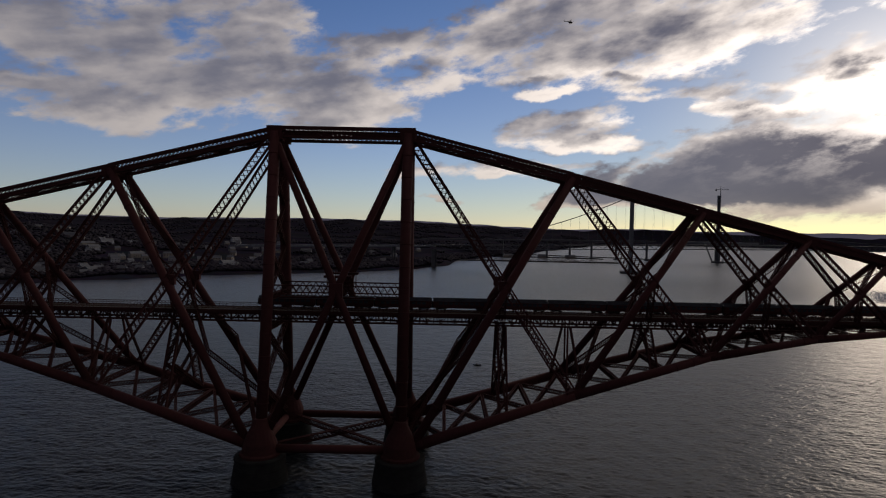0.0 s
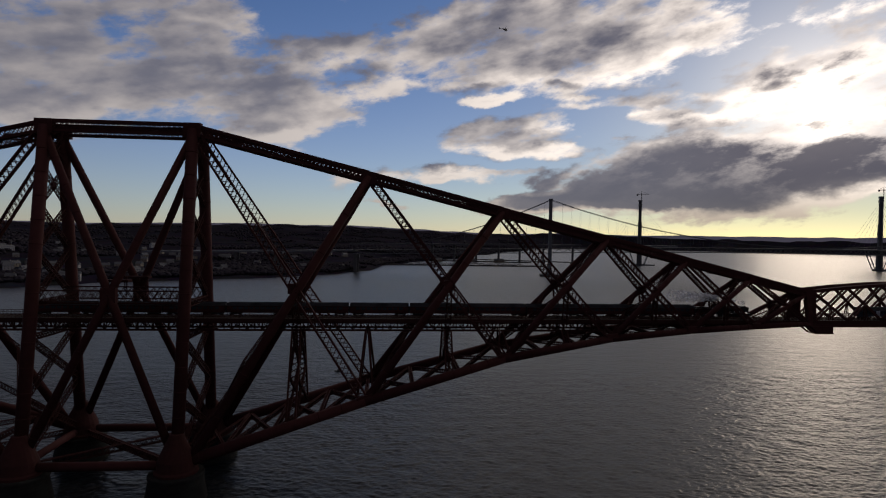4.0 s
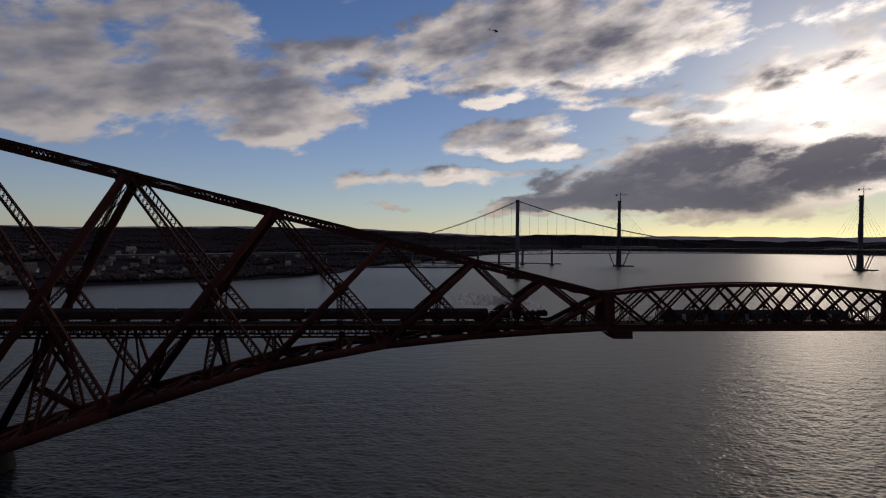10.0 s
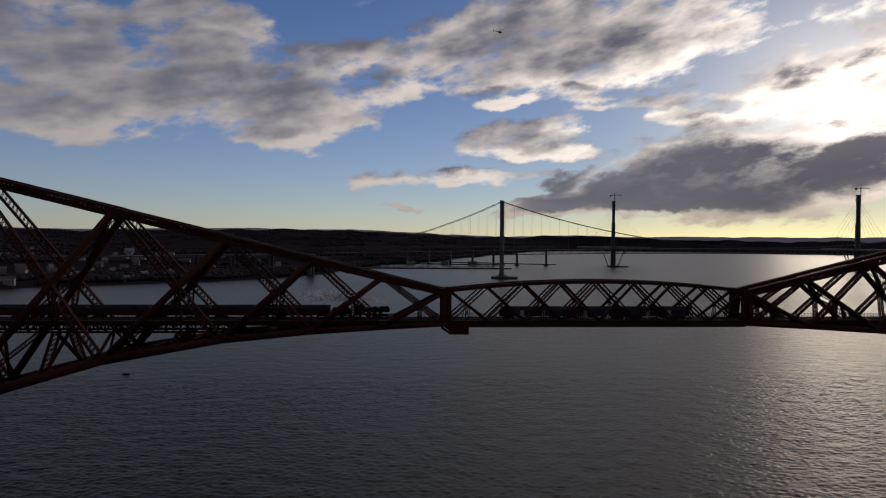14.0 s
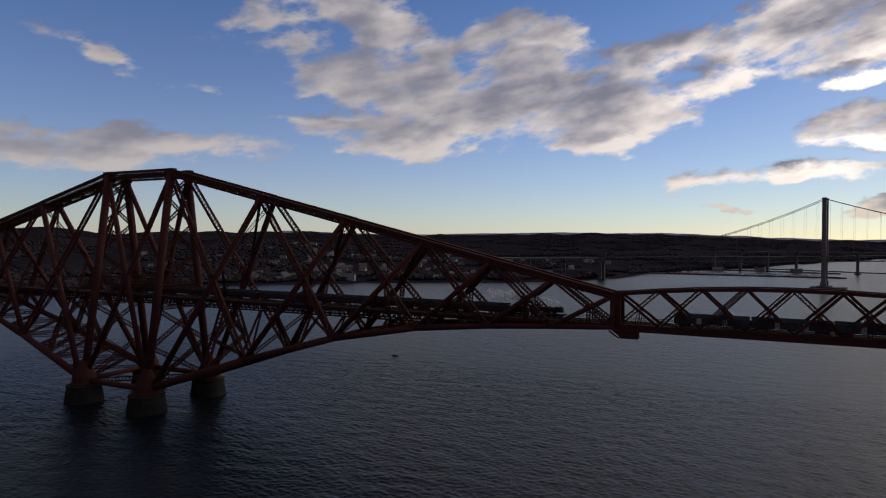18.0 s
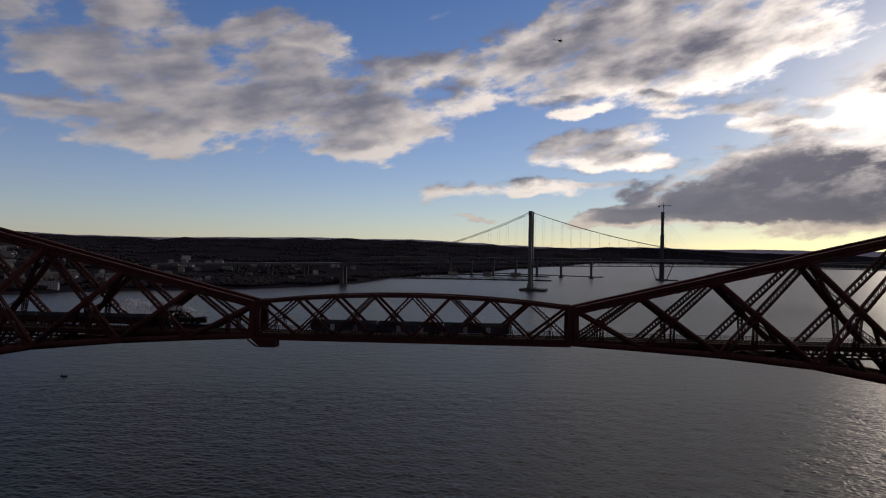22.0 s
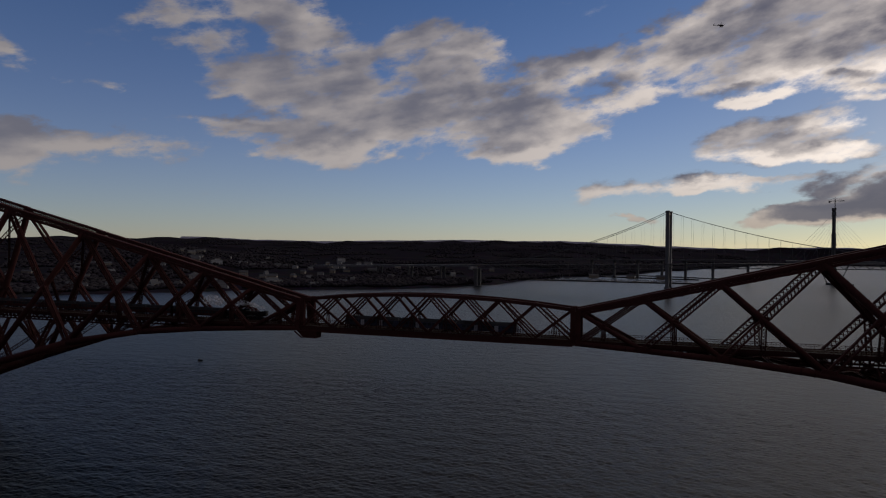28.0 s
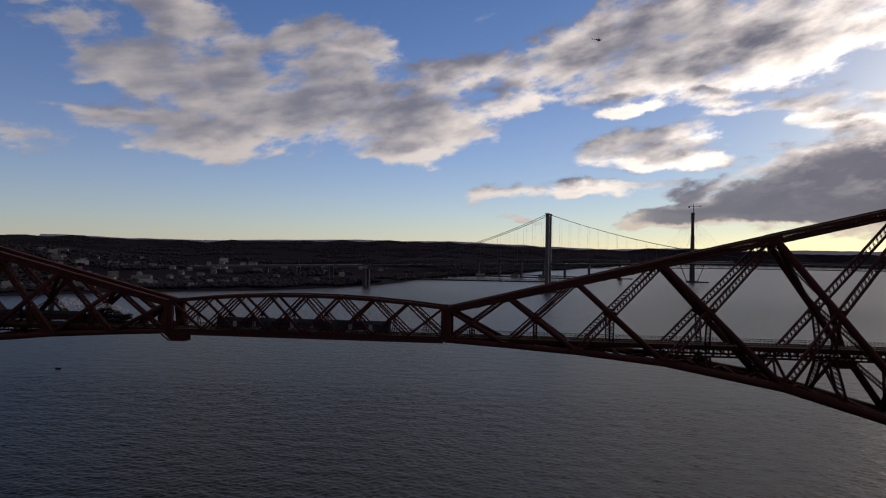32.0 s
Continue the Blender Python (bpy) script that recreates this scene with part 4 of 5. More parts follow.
def build_woods():
    rng = random.Random(5)
    verts, faces = [], []
    made = 0
    while made < 22000:
        a = rng.uniform(-68, 14)
        rs = along(SHORE, a)
        r = rs + 25 + (4500 - rs) * rng.random() ** 1.7
        x, y, _ = polar(a, r)
        k = noise.noise((x * 0.0035, y * 0.0035, 2)) + 0.4 * noise.noise((x * 0.012, y * 0.012, 5))
        hill = math.exp(-((a + 39) / 7) ** 2) * math.exp(-((r - 2100) / 500) ** 2)
        belt = 0.5 if r - rs < 140 else 0
        if k + 0.9 * hill + belt < 0.12:
            continue
        s = rng.uniform(2.6, 5.2) * (1 + r / 9000)
        clump(rng, verts, faces, (x, y, land_height(a, r)), s, s * rng.uniform(1.0, 1.6))
        made += 1
    me = mesh_from("woodland", verts, faces, LEAF, True)
    return tagged(new("woodland", me), "dark bare woodland and hedges on the far shore", "woods", kind="stuff")


build_woods()

WALLS = [surface("harled_wall_white", (0.24, 0.23, 0.22), (0.38, 0.37, 0.35), 0.4, 0.9, 0, 0.1, 2.0, (0.30, 0.29, 0.27), 0.1, 0.15),
         surface("sandstone_wall", (0.20, 0.17, 0.13), (0.30, 0.26, 0.2), 0.4, 0.9, 0, 0.1, 2.0, (0.14, 0.12, 0.1), 0.1, 0.15)]
SLATE = surface("slate_roof", (0.035, 0.038, 0.045), (0.075, 0.08, 0.09), 0.5, 0.6, 0, 0.2, 2.0, (0.05, 0.05, 0.05), 0.1, 0.15)
GLASS_DARK = surface("dark_window_glass", (0.02, 0.025, 0.03), (0.04, 0.045, 0.05), 0.5, 0.12)


def house(x, y, z, turn, w, d, h, mat, label):
    t = thing("house", label, "house", "houses of the shore town")
    t.matrix_basis = pose(x, y, z, 0, 0, turn)
    b = Build()
    b.box(-w / 2, -d / 2, -3, w / 2, d / 2, h)
    part("wall", b, mat, t)
    b = Build()
    i = len(b.v)
    e = 0.4
    rise = d * 0.42
    b.v += [(-w / 2 - e, -d / 2 - e, h), (w / 2 + e, -d / 2 - e, h), (w / 2 + e, d / 2 + e, h), (-w / 2 - e, d / 2 + e, h), (-w / 2 - e, 0, h + rise), (w / 2 + e, 0, h + rise)]
    b.f += [(0, 1, 5, 4), (2, 3, 4, 5), (1, 2, 5), (3, 0, 4), (3, 2, 1, 0)]
    roof = part("roof", b, SLATE, t)
    b = Build()
    b.box(w * 0.32, -0.5, h + rise - 1, w * 0.32 + 1.0, 0.5, h + rise + 1.2)
    part("chimney", b, WALLS[1], roof)
    for k in range(max(2, int(w / 4))):
        for lev in range(max(1, int(h / 3))):
            b = Build()
            px = -w / 2 + (k + 0.5) * w / max(2, int(w / 4))
            b.box(px - 0.55, -d / 2 - 0.06, 1.0 + 2.9 * lev, px + 0.55, -d / 2 + 0.05, 2.4 + 2.9 * lev)
            part("window", b, GLASS_DARK, t)
    return t


rng = random.Random(11)
for k in range(110):
    a = rng.choice((rng.uniform(-52, -30), rng.uniform(-52, -18), rng.uniform(-40, -8)))
    rs = shore_r(a)
    r = rs + 30 + 900 * rng.random() ** 1.6
    x, y, _ = polar(a, r)
    white = rng.random() < 0.6
    big = rng.random() < 0.2
    house(x, y, land_height(a, r), -a + rng.uniform(-35, 35), rng.uniform(18, 34) if big else rng.uniform(9, 16), rng.uniform(8, 11), rng.uniform(7, 10) if big else rng.uniform(4.5, 6.5),
          WALLS[0] if white else WALLS[1], "white harled house with slate roof on the shore" if white else "brown stone house with slate roof on the shore")

# harbour: breakwaters, pontoons and moored boats west of the town
ROCK = surface("dark_rock_armour", (0.03, 0.03, 0.03), (0.08, 0.075, 0.07), 0.3, 0.95, 0, 0.6, 0.8)


def breakwater(p0, p1, width, height, label):
    b = Build()
    r = random.Random(int(abs(p0[0])))
    n = max(6, int((Vector(p1) - Vector(p0)).length / 12))
    for k in range(n):
        q0, q1 = Vector((*p0, 0)).lerp(Vector((*p1, 0)), k / n), Vector((*p0, 0)).lerp(Vector((*p1, 0)), (k + 1.05) / n)
        hh = height * r.uniform(0.8, 1.15)
        b.bar((q0.x, q0.y, hh / 2 - 1), (q1.x, q1.y, hh / 2 - 1), width * r.uniform(0.85, 1.15), hh + 2)
    return tagged(new("breakwater", b.mesh("breakwater", ROCK)), label, "breakwater", kind="structure")


breakwater((40, 1420), (500, 1415), 14, 3.0, "long low rock breakwater of the harbour")
breakwater((120, 1750), (520, 1640), 12, 3.0, "low rock breakwater across the bay")
breakwater((330, 1880), (690, 1690), 12, 2.5, "low rock breakwater across the bay")
HULL = surface("white_boat_hull", (0.55, 0.56, 0.58), (0.72, 0.72, 0.72), 1.0, 0.35)
rng = random.Random(21)


def moored_boat(x, y, turn, length):
    t = thing("sailing_boat", "white moored sailing boat with bare mast in the harbour", "boat", "moored boats")
    t.matrix_basis = pose(x, y, 0, 0, 0, turn)
    b = Build()
    w = length * 0.16
    ring = [(-0.5, 0.7), (-0.2, 1.0), (0.15, 0.95), (0.4, 0.45), (0.52, 0.03)]
    top = [(length * u, w * v, 1.1) for u, v in ring] + [(length * u, -w * v, 1.1) for u, v in reversed(ring)]
    low = [(q[0] * 0.9, q[1] * 0.6, -0.3) for q in top]
    n = len(top)
    b.v += low + top
    b.f += [(k, (k + 1) % n, n + (k + 1) % n, n + k) for k in range(n)] + [tuple(range(n, 2 * n))]
    part("hull", b, HULL, t)
    b = Build()
    b.box(-length * 0.15, -w * 0.5, 1.0, length * 0.2, w * 0.5, 1.8)
    part("cabin", b, HULL, t)
    b = Build()
    b.tube((length * 0.1, 0, 1.0), (length * 0.1, 0, length * 1.3), 0.12, 0.07, 6)
    part("mast", b, STEEL, t)


for k in range(46):
    f = rng.random()
    moored_boat(90 + 400 * f, 1450 + 130 * rng.random(), rng.uniform(0, 360), rng.uniform(8, 13))
for k in range(3):
    b = Build()
    y = 1470 + 45 * k
    b.box(90, y - 1.5, -0.4, 470, y + 1.5, 0.6)
    tagged(new("pontoon", b.mesh("pontoon", CONCRETE)), "pale floating pontoon in the harbour", "pontoon", "harbour pontoons")
for k in range(5):
    house(60 + 95 * k + rng.uniform(-20, 20), 1640 + rng.uniform(-15, 25), 2.5, rng.uniform(-15, 10), rng.uniform(22, 38), 12, 4, WALLS[1], "low brown harbour shed with a slate roof")

# ---- the suspension bridge ----
FS, FN = Vector((411.6, 1018.5, 0)), Vector((1390, 784, 0))
FDIR = (FN - FS).normalized()
FSIDE = Vector((-FDIR.y, FDIR.x, 0))
CABLE = surface("dark_wire_cable", (0.06, 0.065, 0.07), (0.10, 0.105, 0.11), 0.4, 0.5, 0.3)


def road_deck_z(u):
    """Roadway height along the bridge, from the south tower."""
    return 56 + 8 * (1 - ((u - 503) / 503) ** 2) if 0 <= u <= 1006 else (56 + u * 0.024 if u < 0 else 56 - (u - 1006) * 0.024)


def suspension_bridge():
    t = thing("suspension_bridge", "grey steel suspension road bridge with two tall portal towers", "suspension bridge")
    for base in (FS, FN):
        b = Build()
        for s in (-1, 1):
            p = base + FSIDE * 12 * s
            b.tube(p + Vector((0, 0, -3)), p + Vector((0, 0, 6)), 11, 10.5, 20)
        b.bar(base - FSIDE * 14 + Vector((0, 0, 2)), base + FSIDE * 14 + Vector((0, 0, 2)), 18, 7)
        b.bar(base - FDIR * 20 + Vector((0, 0, 1.8)), base + FDIR * 32 + Vector((0, 0, 1.8)), 34, 5)
        part("tower_base", b, CONCRETE, t, "broad concrete tower base in the water")
        for s in (-1, 1):
            b = Build()
            p = base + FSIDE * 12.5 * s
            b.bar(p + Vector((0, 0, 5)), p + Vector((0, 0, 156)), 4.6, 6.5, FDIR)
            b.bar(p + Vector((0, 0, 5)), p + Vector((0, 0, 14)), 7, 9, FDIR)
            b.bar(p + Vector((0, 0, 155)), p + Vector((0, 0, 157.5)), 5.4, 7.5, FDIR)
            part("tower_leg", b, STEEL, t)
        for z0, z1 in ((14, 50), (64, 108), (108, 152)):
            for s in (-1, 1):
                b = Build()
                b.bar(base - FSIDE * 12 * s + Vector((0, 0, z0)), base + FSIDE * 12 * s + Vector((0, 0, z1)), 2.2, 2.2, FDIR)
                part("tower_brace", b, STEEL, t)
        for z in (54, 152):
            b = Build()
            b.bar(base - FSIDE * 12 + Vector((0, 0, z)), base + FSIDE * 12 + Vector((0, 0, z)), 4, 4)
            part("tower_cross_beam", b, STEEL, t)
    # deck: laced stiffening truss with roadway on top
    for u0, u1 in ((-408, 0), (0, 503), (503, 1006), (1006, 1414)):
        n = round((u1 - u0) / 9)
        for s in (-1, 1):
            b = Build()
            for k in range(n):
                ua, ub = u0 + (u1 - u0) * k / n, u0 + (u1 - u0) * (k + 1) / n
                pa, pb = FS + FDIR * ua + FSIDE * 12 * s, FS + FDIR * ub + FSIDE * 12 * s
                za, zb = road_deck_z(ua), road_deck_z(ub)
                b.bar(pa + Vector((0, 0, za)), pb + Vector((0, 0, zb)), 0.8, 1.0)
                b.bar(pa + Vector((0, 0, za - 8)), pb + Vector((0, 0, zb - 8)), 0.8, 0.9)
                lo, hi = (za - 8, zb) if k % 2 else (za, zb - 8)
                b.bar(pa + Vector((0, 0, lo)), pb + Vector((0, 0, hi)), 0.5, 0.6, None, False)
            part("stiffening_truss", b, STEEL, t)
        b = Build()
        for k in range(25):
            u = u0 + (u1 - u0) * k / 24
            p = FS + FDIR * u + Vector((0, 0, road_deck_z(u) + 0.8))
            b.ring((p - FSIDE * 16.5 - Vector((0, 0, 0.4)), p + FSIDE * 16.5 - Vector((0, 0, 0.4)), p + FSIDE * 16.5 + Vector((0, 0, 0.4)), p - FSIDE * 16.5 + Vector((0, 0, 0.4))))
            if k:
                o = 4 * k
                b.f += [(o - 4 + q, o - 4 + (q + 1) % 4, o + (q + 1) % 4, o + q) for q in range(4)]
        b.f += [(3, 2, 1, 0), (96, 97, 98, 99)]
        part("roadway", b, CONCRETE, t)

    def cable_z(u):
        if u < 0:
            f = -u / 408
            return 156 * (1 - f) + 50 * f - 85 * f * (1 - f)
        if u > 1006:
            f = (u - 1006) / 408
            return 156 * (1 - f) + 50 * f - 85 * f * (1 - f)
        return 67 + 89 * ((u - 503) / 503) ** 2

    for s in (-1, 1):
        b = Build()
        us = [-408 + (1414 + 408) * k / 90 for k in range(91)] + [0.0, 1006.0]
        us = sorted(us)
        for ua, ub in zip(us, us[1:]):
            if ub - ua < 0.01:
                continue
            pa, pb = FS + FDIR * ua + FSIDE * 12 * s, FS + FDIR * ub + FSIDE * 12 * s
            b.tube(pa + Vector((0, 0, cable_z(ua))), pb + Vector((0, 0, cable_z(ub))), 0.55, 0.55, 6, False)
        part("main_cable", b, CABLE, t)
        u = -390.0
        while u < 1400:
            zc, zd = cable_z(u), road_deck_z(u)
            if zc > zd + 1 and min(abs(u), abs(u - 1006)) > 4:
                p = FS + FDIR * u + FSIDE * 12 * s
                b = Build()
                b.bar(p + Vector((0, 0, zd)), p + Vector((0, 0, zc)), 0.16, 0.16, FDIR, False)
                part("hanger", b, CABLE, t)
            u += 18.0
    # side pier and approach viaduct
    for u in (-408, -500, -590, -680):
        for s in (-1, 1):
            b = Build()
            p = FS + FDIR * u + FSIDE * 8 * s
            b.bar(p + Vector((0, 0, -4)), p + Vector((0, 0, road_deck_z(u) - (8 if u == -408 else 3))), 7 if u == -408 else 4, 12 if u == -408 else 4)
            part("approach_pier", b, CONCRETE, t)
    b = Build()
    b.bar(FS + FDIR * -900 + Vector((0, 0, road_deck_z(-900) - 1)), FS + FDIR * -408 + Vector((0, 0, road_deck_z(-408) - 1)), 26, 3.5)
    part("approach_deck", b, STEEL, t)
    for u in (1414, 1500, 1590):
        b = Build()
        p = FS + FDIR * u
        b.bar(p + Vector((0, 0, -4)), p + Vector((0, 0, road_deck_z(u) - 4)), 20, 6)
        part("approach_pier", b, CONCRETE, t)
    b = Build()
    b.bar(FS + FDIR * 1414 + Vector((0, 0, road_deck_z(1414) - 1)), FS + FDIR * 2100 + Vector((0, 0, road_deck_z(2100) - 1)), 26, 3.5)
    part("approach_deck", b, STEEL, t)


suspension_bridge()

# ---- the cable-stayed bridge that is being built beyond ----
Q1, Q2 = Vector((829.7, 1562.2, 0)), Vector((1454.6, 1393.2, 0))
QDIR = (Q2 - Q1).normalized()
QSIDE = Vector((-QDIR.y, QDIR.x, 0))


def stay_tower(base, height, reach, label):
    t = thing("cable_stayed_tower", label, "bridge tower", "towers of the bridge under construction")
    b = Build()
    prof = [(0, 12, 14.5), (40, 10.5, 12.5), (60, 9.6, 11.5), (130, 8.0, 9.0), (height, 6.4, 7.0)]
    for (z0, w0, d0), (z1, w1, d1) in zip(prof, prof[1:]):
        b.bar(base + Vector((0, 0, z0)), base + Vector((0, 0, z1)), (w0 + w1) / 2, (d0 + d1) / 2, QDIR)
    part("shaft", b, CONCRETE, t)
    b = Build()
    b.tube(base + Vector((0, 0, -3)), base + Vector((0, 0, 5)), 17, 16, 24)
    b.bar(base + QDIR * 12 + Vector((0, 0, 2)), base + QDIR * 44 + Vector((0, 0, 2)), 12, 3)
    part("caisson", b, CONCRETE, t)
    b = Build()
    b.bar(base - QDIR * reach + Vector((0, 0, 58)), base + QDIR * reach + Vector((0, 0, 58)), 38, 4.5)
    part("deck_unit", b, STEEL, t)
    b = Build()
    for s in (-1, 1):
        for k in (-1, 1):
            p0, p1 = base + QDIR * (14 * s) + QSIDE * 9 * k + Vector((0, 0, 4)), base + QDIR * (34 * s) + QSIDE * 9 * k + Vector((0, 0, 56))
            b.lattice(p0, p1, 2.2, 2.2, 0.5, 0.25, 1.3)
    part("falsework", b, STEEL, t, "temporary raking steel trestles")
    n = int(reach / 13)
    for k in range(1, n + 1):
        for s in (-1, 1):
            b = Build()
            b.bar(base + Vector((0, 0, height - 60 + 50 * k / n)), base + QDIR * (s * reach * k / n) + Vector((0, 0, 60)), 0.28, 0.28, None, False)
            part("stay", b, CABLE, t, "thin stay cable")
    b = Build()
    for z in (height - 3, height - 14):
        b.bar(base + Vector((0, 0, z)), base + Vector((0, 0, z + 6)), 10, 10, QDIR)
    part("climbing_form", b, STEEL, t, "boxy climbing formwork")
    c = thing("tower_crane", "tall thin tower crane standing beside a bridge tower", "crane", "tower cranes")
    p = base + QDIR * 2 - QSIDE * 8
    top = height + 24
    b = Build()
    b.lattice(p + Vector((0, 0, -1)), p + Vector((0, 0, top)), 1.8, 1.8, 0.3, 0.12, 1.3)
    part("mast", b, STEEL, c)
    b = Build()
    b.lattice(p - QDIR * 14 + Vector((0, 0, top - 4)), p + QDIR * 21 + Vector((0, 0, top - 4)), 1.6, 2.0, 0.45, 0.2, 1.3)
    b.bar(p + Vector((0, 0, top + 5)), p + QDIR * 18 + Vector((0, 0, top - 3)), 0.3)
    b.bar(p + Vector((0, 0, top + 5)), p - QDIR * 13 + Vector((0, 0, top - 3)), 0.3)
    b.bar(p + Vector((0, 0, top - 2)), p + Vector((0, 0, top + 5)), 0.8)
    part("jib", b, STEEL, c)
    b = Build()
    b.bar(p - QDIR * 14 + Vector((0, 0, top - 6)), p - QDIR * 10 + Vector((0, 0, top - 6)), 2.2, 4)
    part("counterweight", b, CONCRETE, c)


stay_tower(Q1, 192, 105, "slender pale concrete bridge tower with a fan of stays")
stay_tower(Q2, 206, 85, "slender pale concrete bridge tower with boxy formwork on top")
stay_tower(Q2 + QDIR * 650, 206, 85, "slender pale concrete bridge tower far across the water")
rv = thing("approach_viaduct", "pale concrete approach viaduct of the bridge under construction", "viaduct")
for d in (195, 283, 355, 420, 490, 560, 630):
    b = Build()
    p = Q1 - QDIR * d
    b.bar(p + Vector((0, 0, -3)), p + Vector((0, 0, 30)), 9, 6, QDIR)
    b.bar(p + Vector((0, 0, 28)), p + Vector((0, 0, 53)), 14, 6, QDIR)
    b.bar(p + Vector((0, 0, -3)), p + Vector((0, 0, 3)), 16, 14, QDIR)
    part("pier", b, CONCRETE, rv)
b = Build()
b.bar(Q1 - QDIR * 170 + Vector((0, 0, 57)), Q1 - QDIR * 900 + Vector((0, 0, 50)), 34, 4)
part("viaduct_deck", b, CONCRETE, rv)

# ---- trains ----
COACH = surface("maroon_coach_paint", (0.045, 0.012, 0.012), (0.075, 0.02, 0.018), 0.6, 0.4, 0, 0.05, 2.0, (0.03, 0.015, 0.012), 0.2, 0.12)
ROOFGREY = surface("sooty_roof", (0.05, 0.05, 0.052), (0.10, 0.10, 0.10), 0.5, 0.7, 0, 0.1, 2.0, (0.03, 0.03, 0.03), 0.2)
BLACK = surface("black_locomotive_paint", (0.012, 0.012, 0.013), (0.03, 0.03, 0.03), 0.8, 0.4, 0.2, 0.05, 3.0, (0.04, 0.025, 0.018), 0.3)
BLUE = surface("blue_grey_carriage_paint", (0.030, 0.036, 0.062), (0.052, 0.060, 0.095), 0.6, 0.4, 0, 0.05, 2.0, (0.05, 0.05, 0.055), 0.2, 0.1)
DOOR = surface("pale_grey_door_paint", (0.30, 0.31, 0.34), (0.40, 0.41, 0.44), 0.8, 0.5, 0, 0.05, 2.0, (0.22, 0.22, 0.24), 0.3)
for sooty in (COACH, ROOFGREY, BLACK, BLUE):
    sooty.node_tree.nodes["Principled BSDF"].inputs["Specular IOR Level"].default_value = 0.12
RAIL_Z = RAISE + 49.2


def body_profile(b, x0, x1, y, z0, half, z1, arch):
    """A carriage shell with an arched roof, along x."""
    prof = [(-half, z0), (-half * 1.03, z0 + 1.0), (-half, z1 - arch)]
    prof += [(half * math.cos(math.pi - a), z1 - arch + arch * math.sin(a)) for a in (0.5, 1.0, 1.57, 2.14, 2.64)]
    prof += [(half, z1 - arch), (half * 1.03, z0 + 1.0), (half, z0)]
    i, n = len(b.v), len(prof)
    for x in (x0, x1):
        b.v += [(x, y + q[0], q[1]) for q in prof]
    b.f += [(i + k, i + k + 1, i + n + k + 1, i + n + k) for k in range(n - 1)]
    b.f += [(i + n - 1, i, i + n, i + 2 * n - 1), tuple(range(i + n - 1, i - 1, -1)), tuple(range(i + n, i + 2 * n))]


def bogie(x, y, parent):
    b = Build()
    for dx in (-1.3, 1.3):
        for s in (-0.75, 0.75):
            b.tube((x + dx, y + s - 0.07, RAIL_Z + 0.45), (x + dx, y + s + 0.07, RAIL_Z + 0.45), 0.45, 0.45, 12)
    b.bar((x - 1.9, y - 1.0, RAIL_Z + 0.6), (x + 1.9, y - 1.0, RAIL_Z + 0.6), 0.2, 0.3)
    b.bar((x - 1.9, y + 1.0, RAIL_Z + 0.6), (x + 1.9, y + 1.0, RAIL_Z + 0.6), 0.2, 0.3)
    part("bogie", b, BLACK, parent)


def carriage(x0, x1, y, mat, label, cat, group, nwin, doors=None):
    c = thing("railway_carriage", label, cat, group)
    b = Build()
    body_profile(b, x0 + 0.3, x1 - 0.3, y, RAIL_Z + 1.0, 1.36, RAIL_Z + 3.25, 0.25)
    part("body", b, mat, c)
    b = Build()
    body_profile(b, x0 + 0.25, x1 - 0.25, y, RAIL_Z + 3.2, 1.40, RAIL_Z + 3.85, 0.55)
    part("roof", b, ROOFGREY, c)
    for s in (-1, 1):
        for k in range(nwin):
            b = Build()
            x = x0 + 2.0 + (x1 - x0 - 4.0) * (k + 0.5) / nwin
            w = (x1 - x0 - 4.0) / nwin * 0.36
            b.box(x - w, y + s * 1.385 - 0.02, RAIL_Z + 2.05, x + w, y + s * 1.385 + 0.02, RAIL_Z + 2.95)
            part("window", b, GLASS_DARK, c)
    for s in (-1, 1) if doors else ():
        for f in (0.33, 0.67):
            for leaf in (-0.36, 0.36):
                b = Build()
                x = x0 + (x1 - x0) * f + leaf
                b.box(x - 0.33, y + s * 1.40 - 0.03, RAIL_Z + 1.15, x + 0.33, y + s * 1.40 + 0.03, RAIL_Z + 3.05)
                part("door", b, doors, c, "pale grey sliding door leaf")
    bogie(x0 + 3.0, y, c)
    bogie(x1 - 3.0, y, c)
    b = Build()
    b.box(x0 - 0.3, y - 0.6, RAIL_Z + 1.0, x0 + 0.3, y + 0.6, RAIL_Z + 3.2)
    part("gangway", b, BLACK, c)


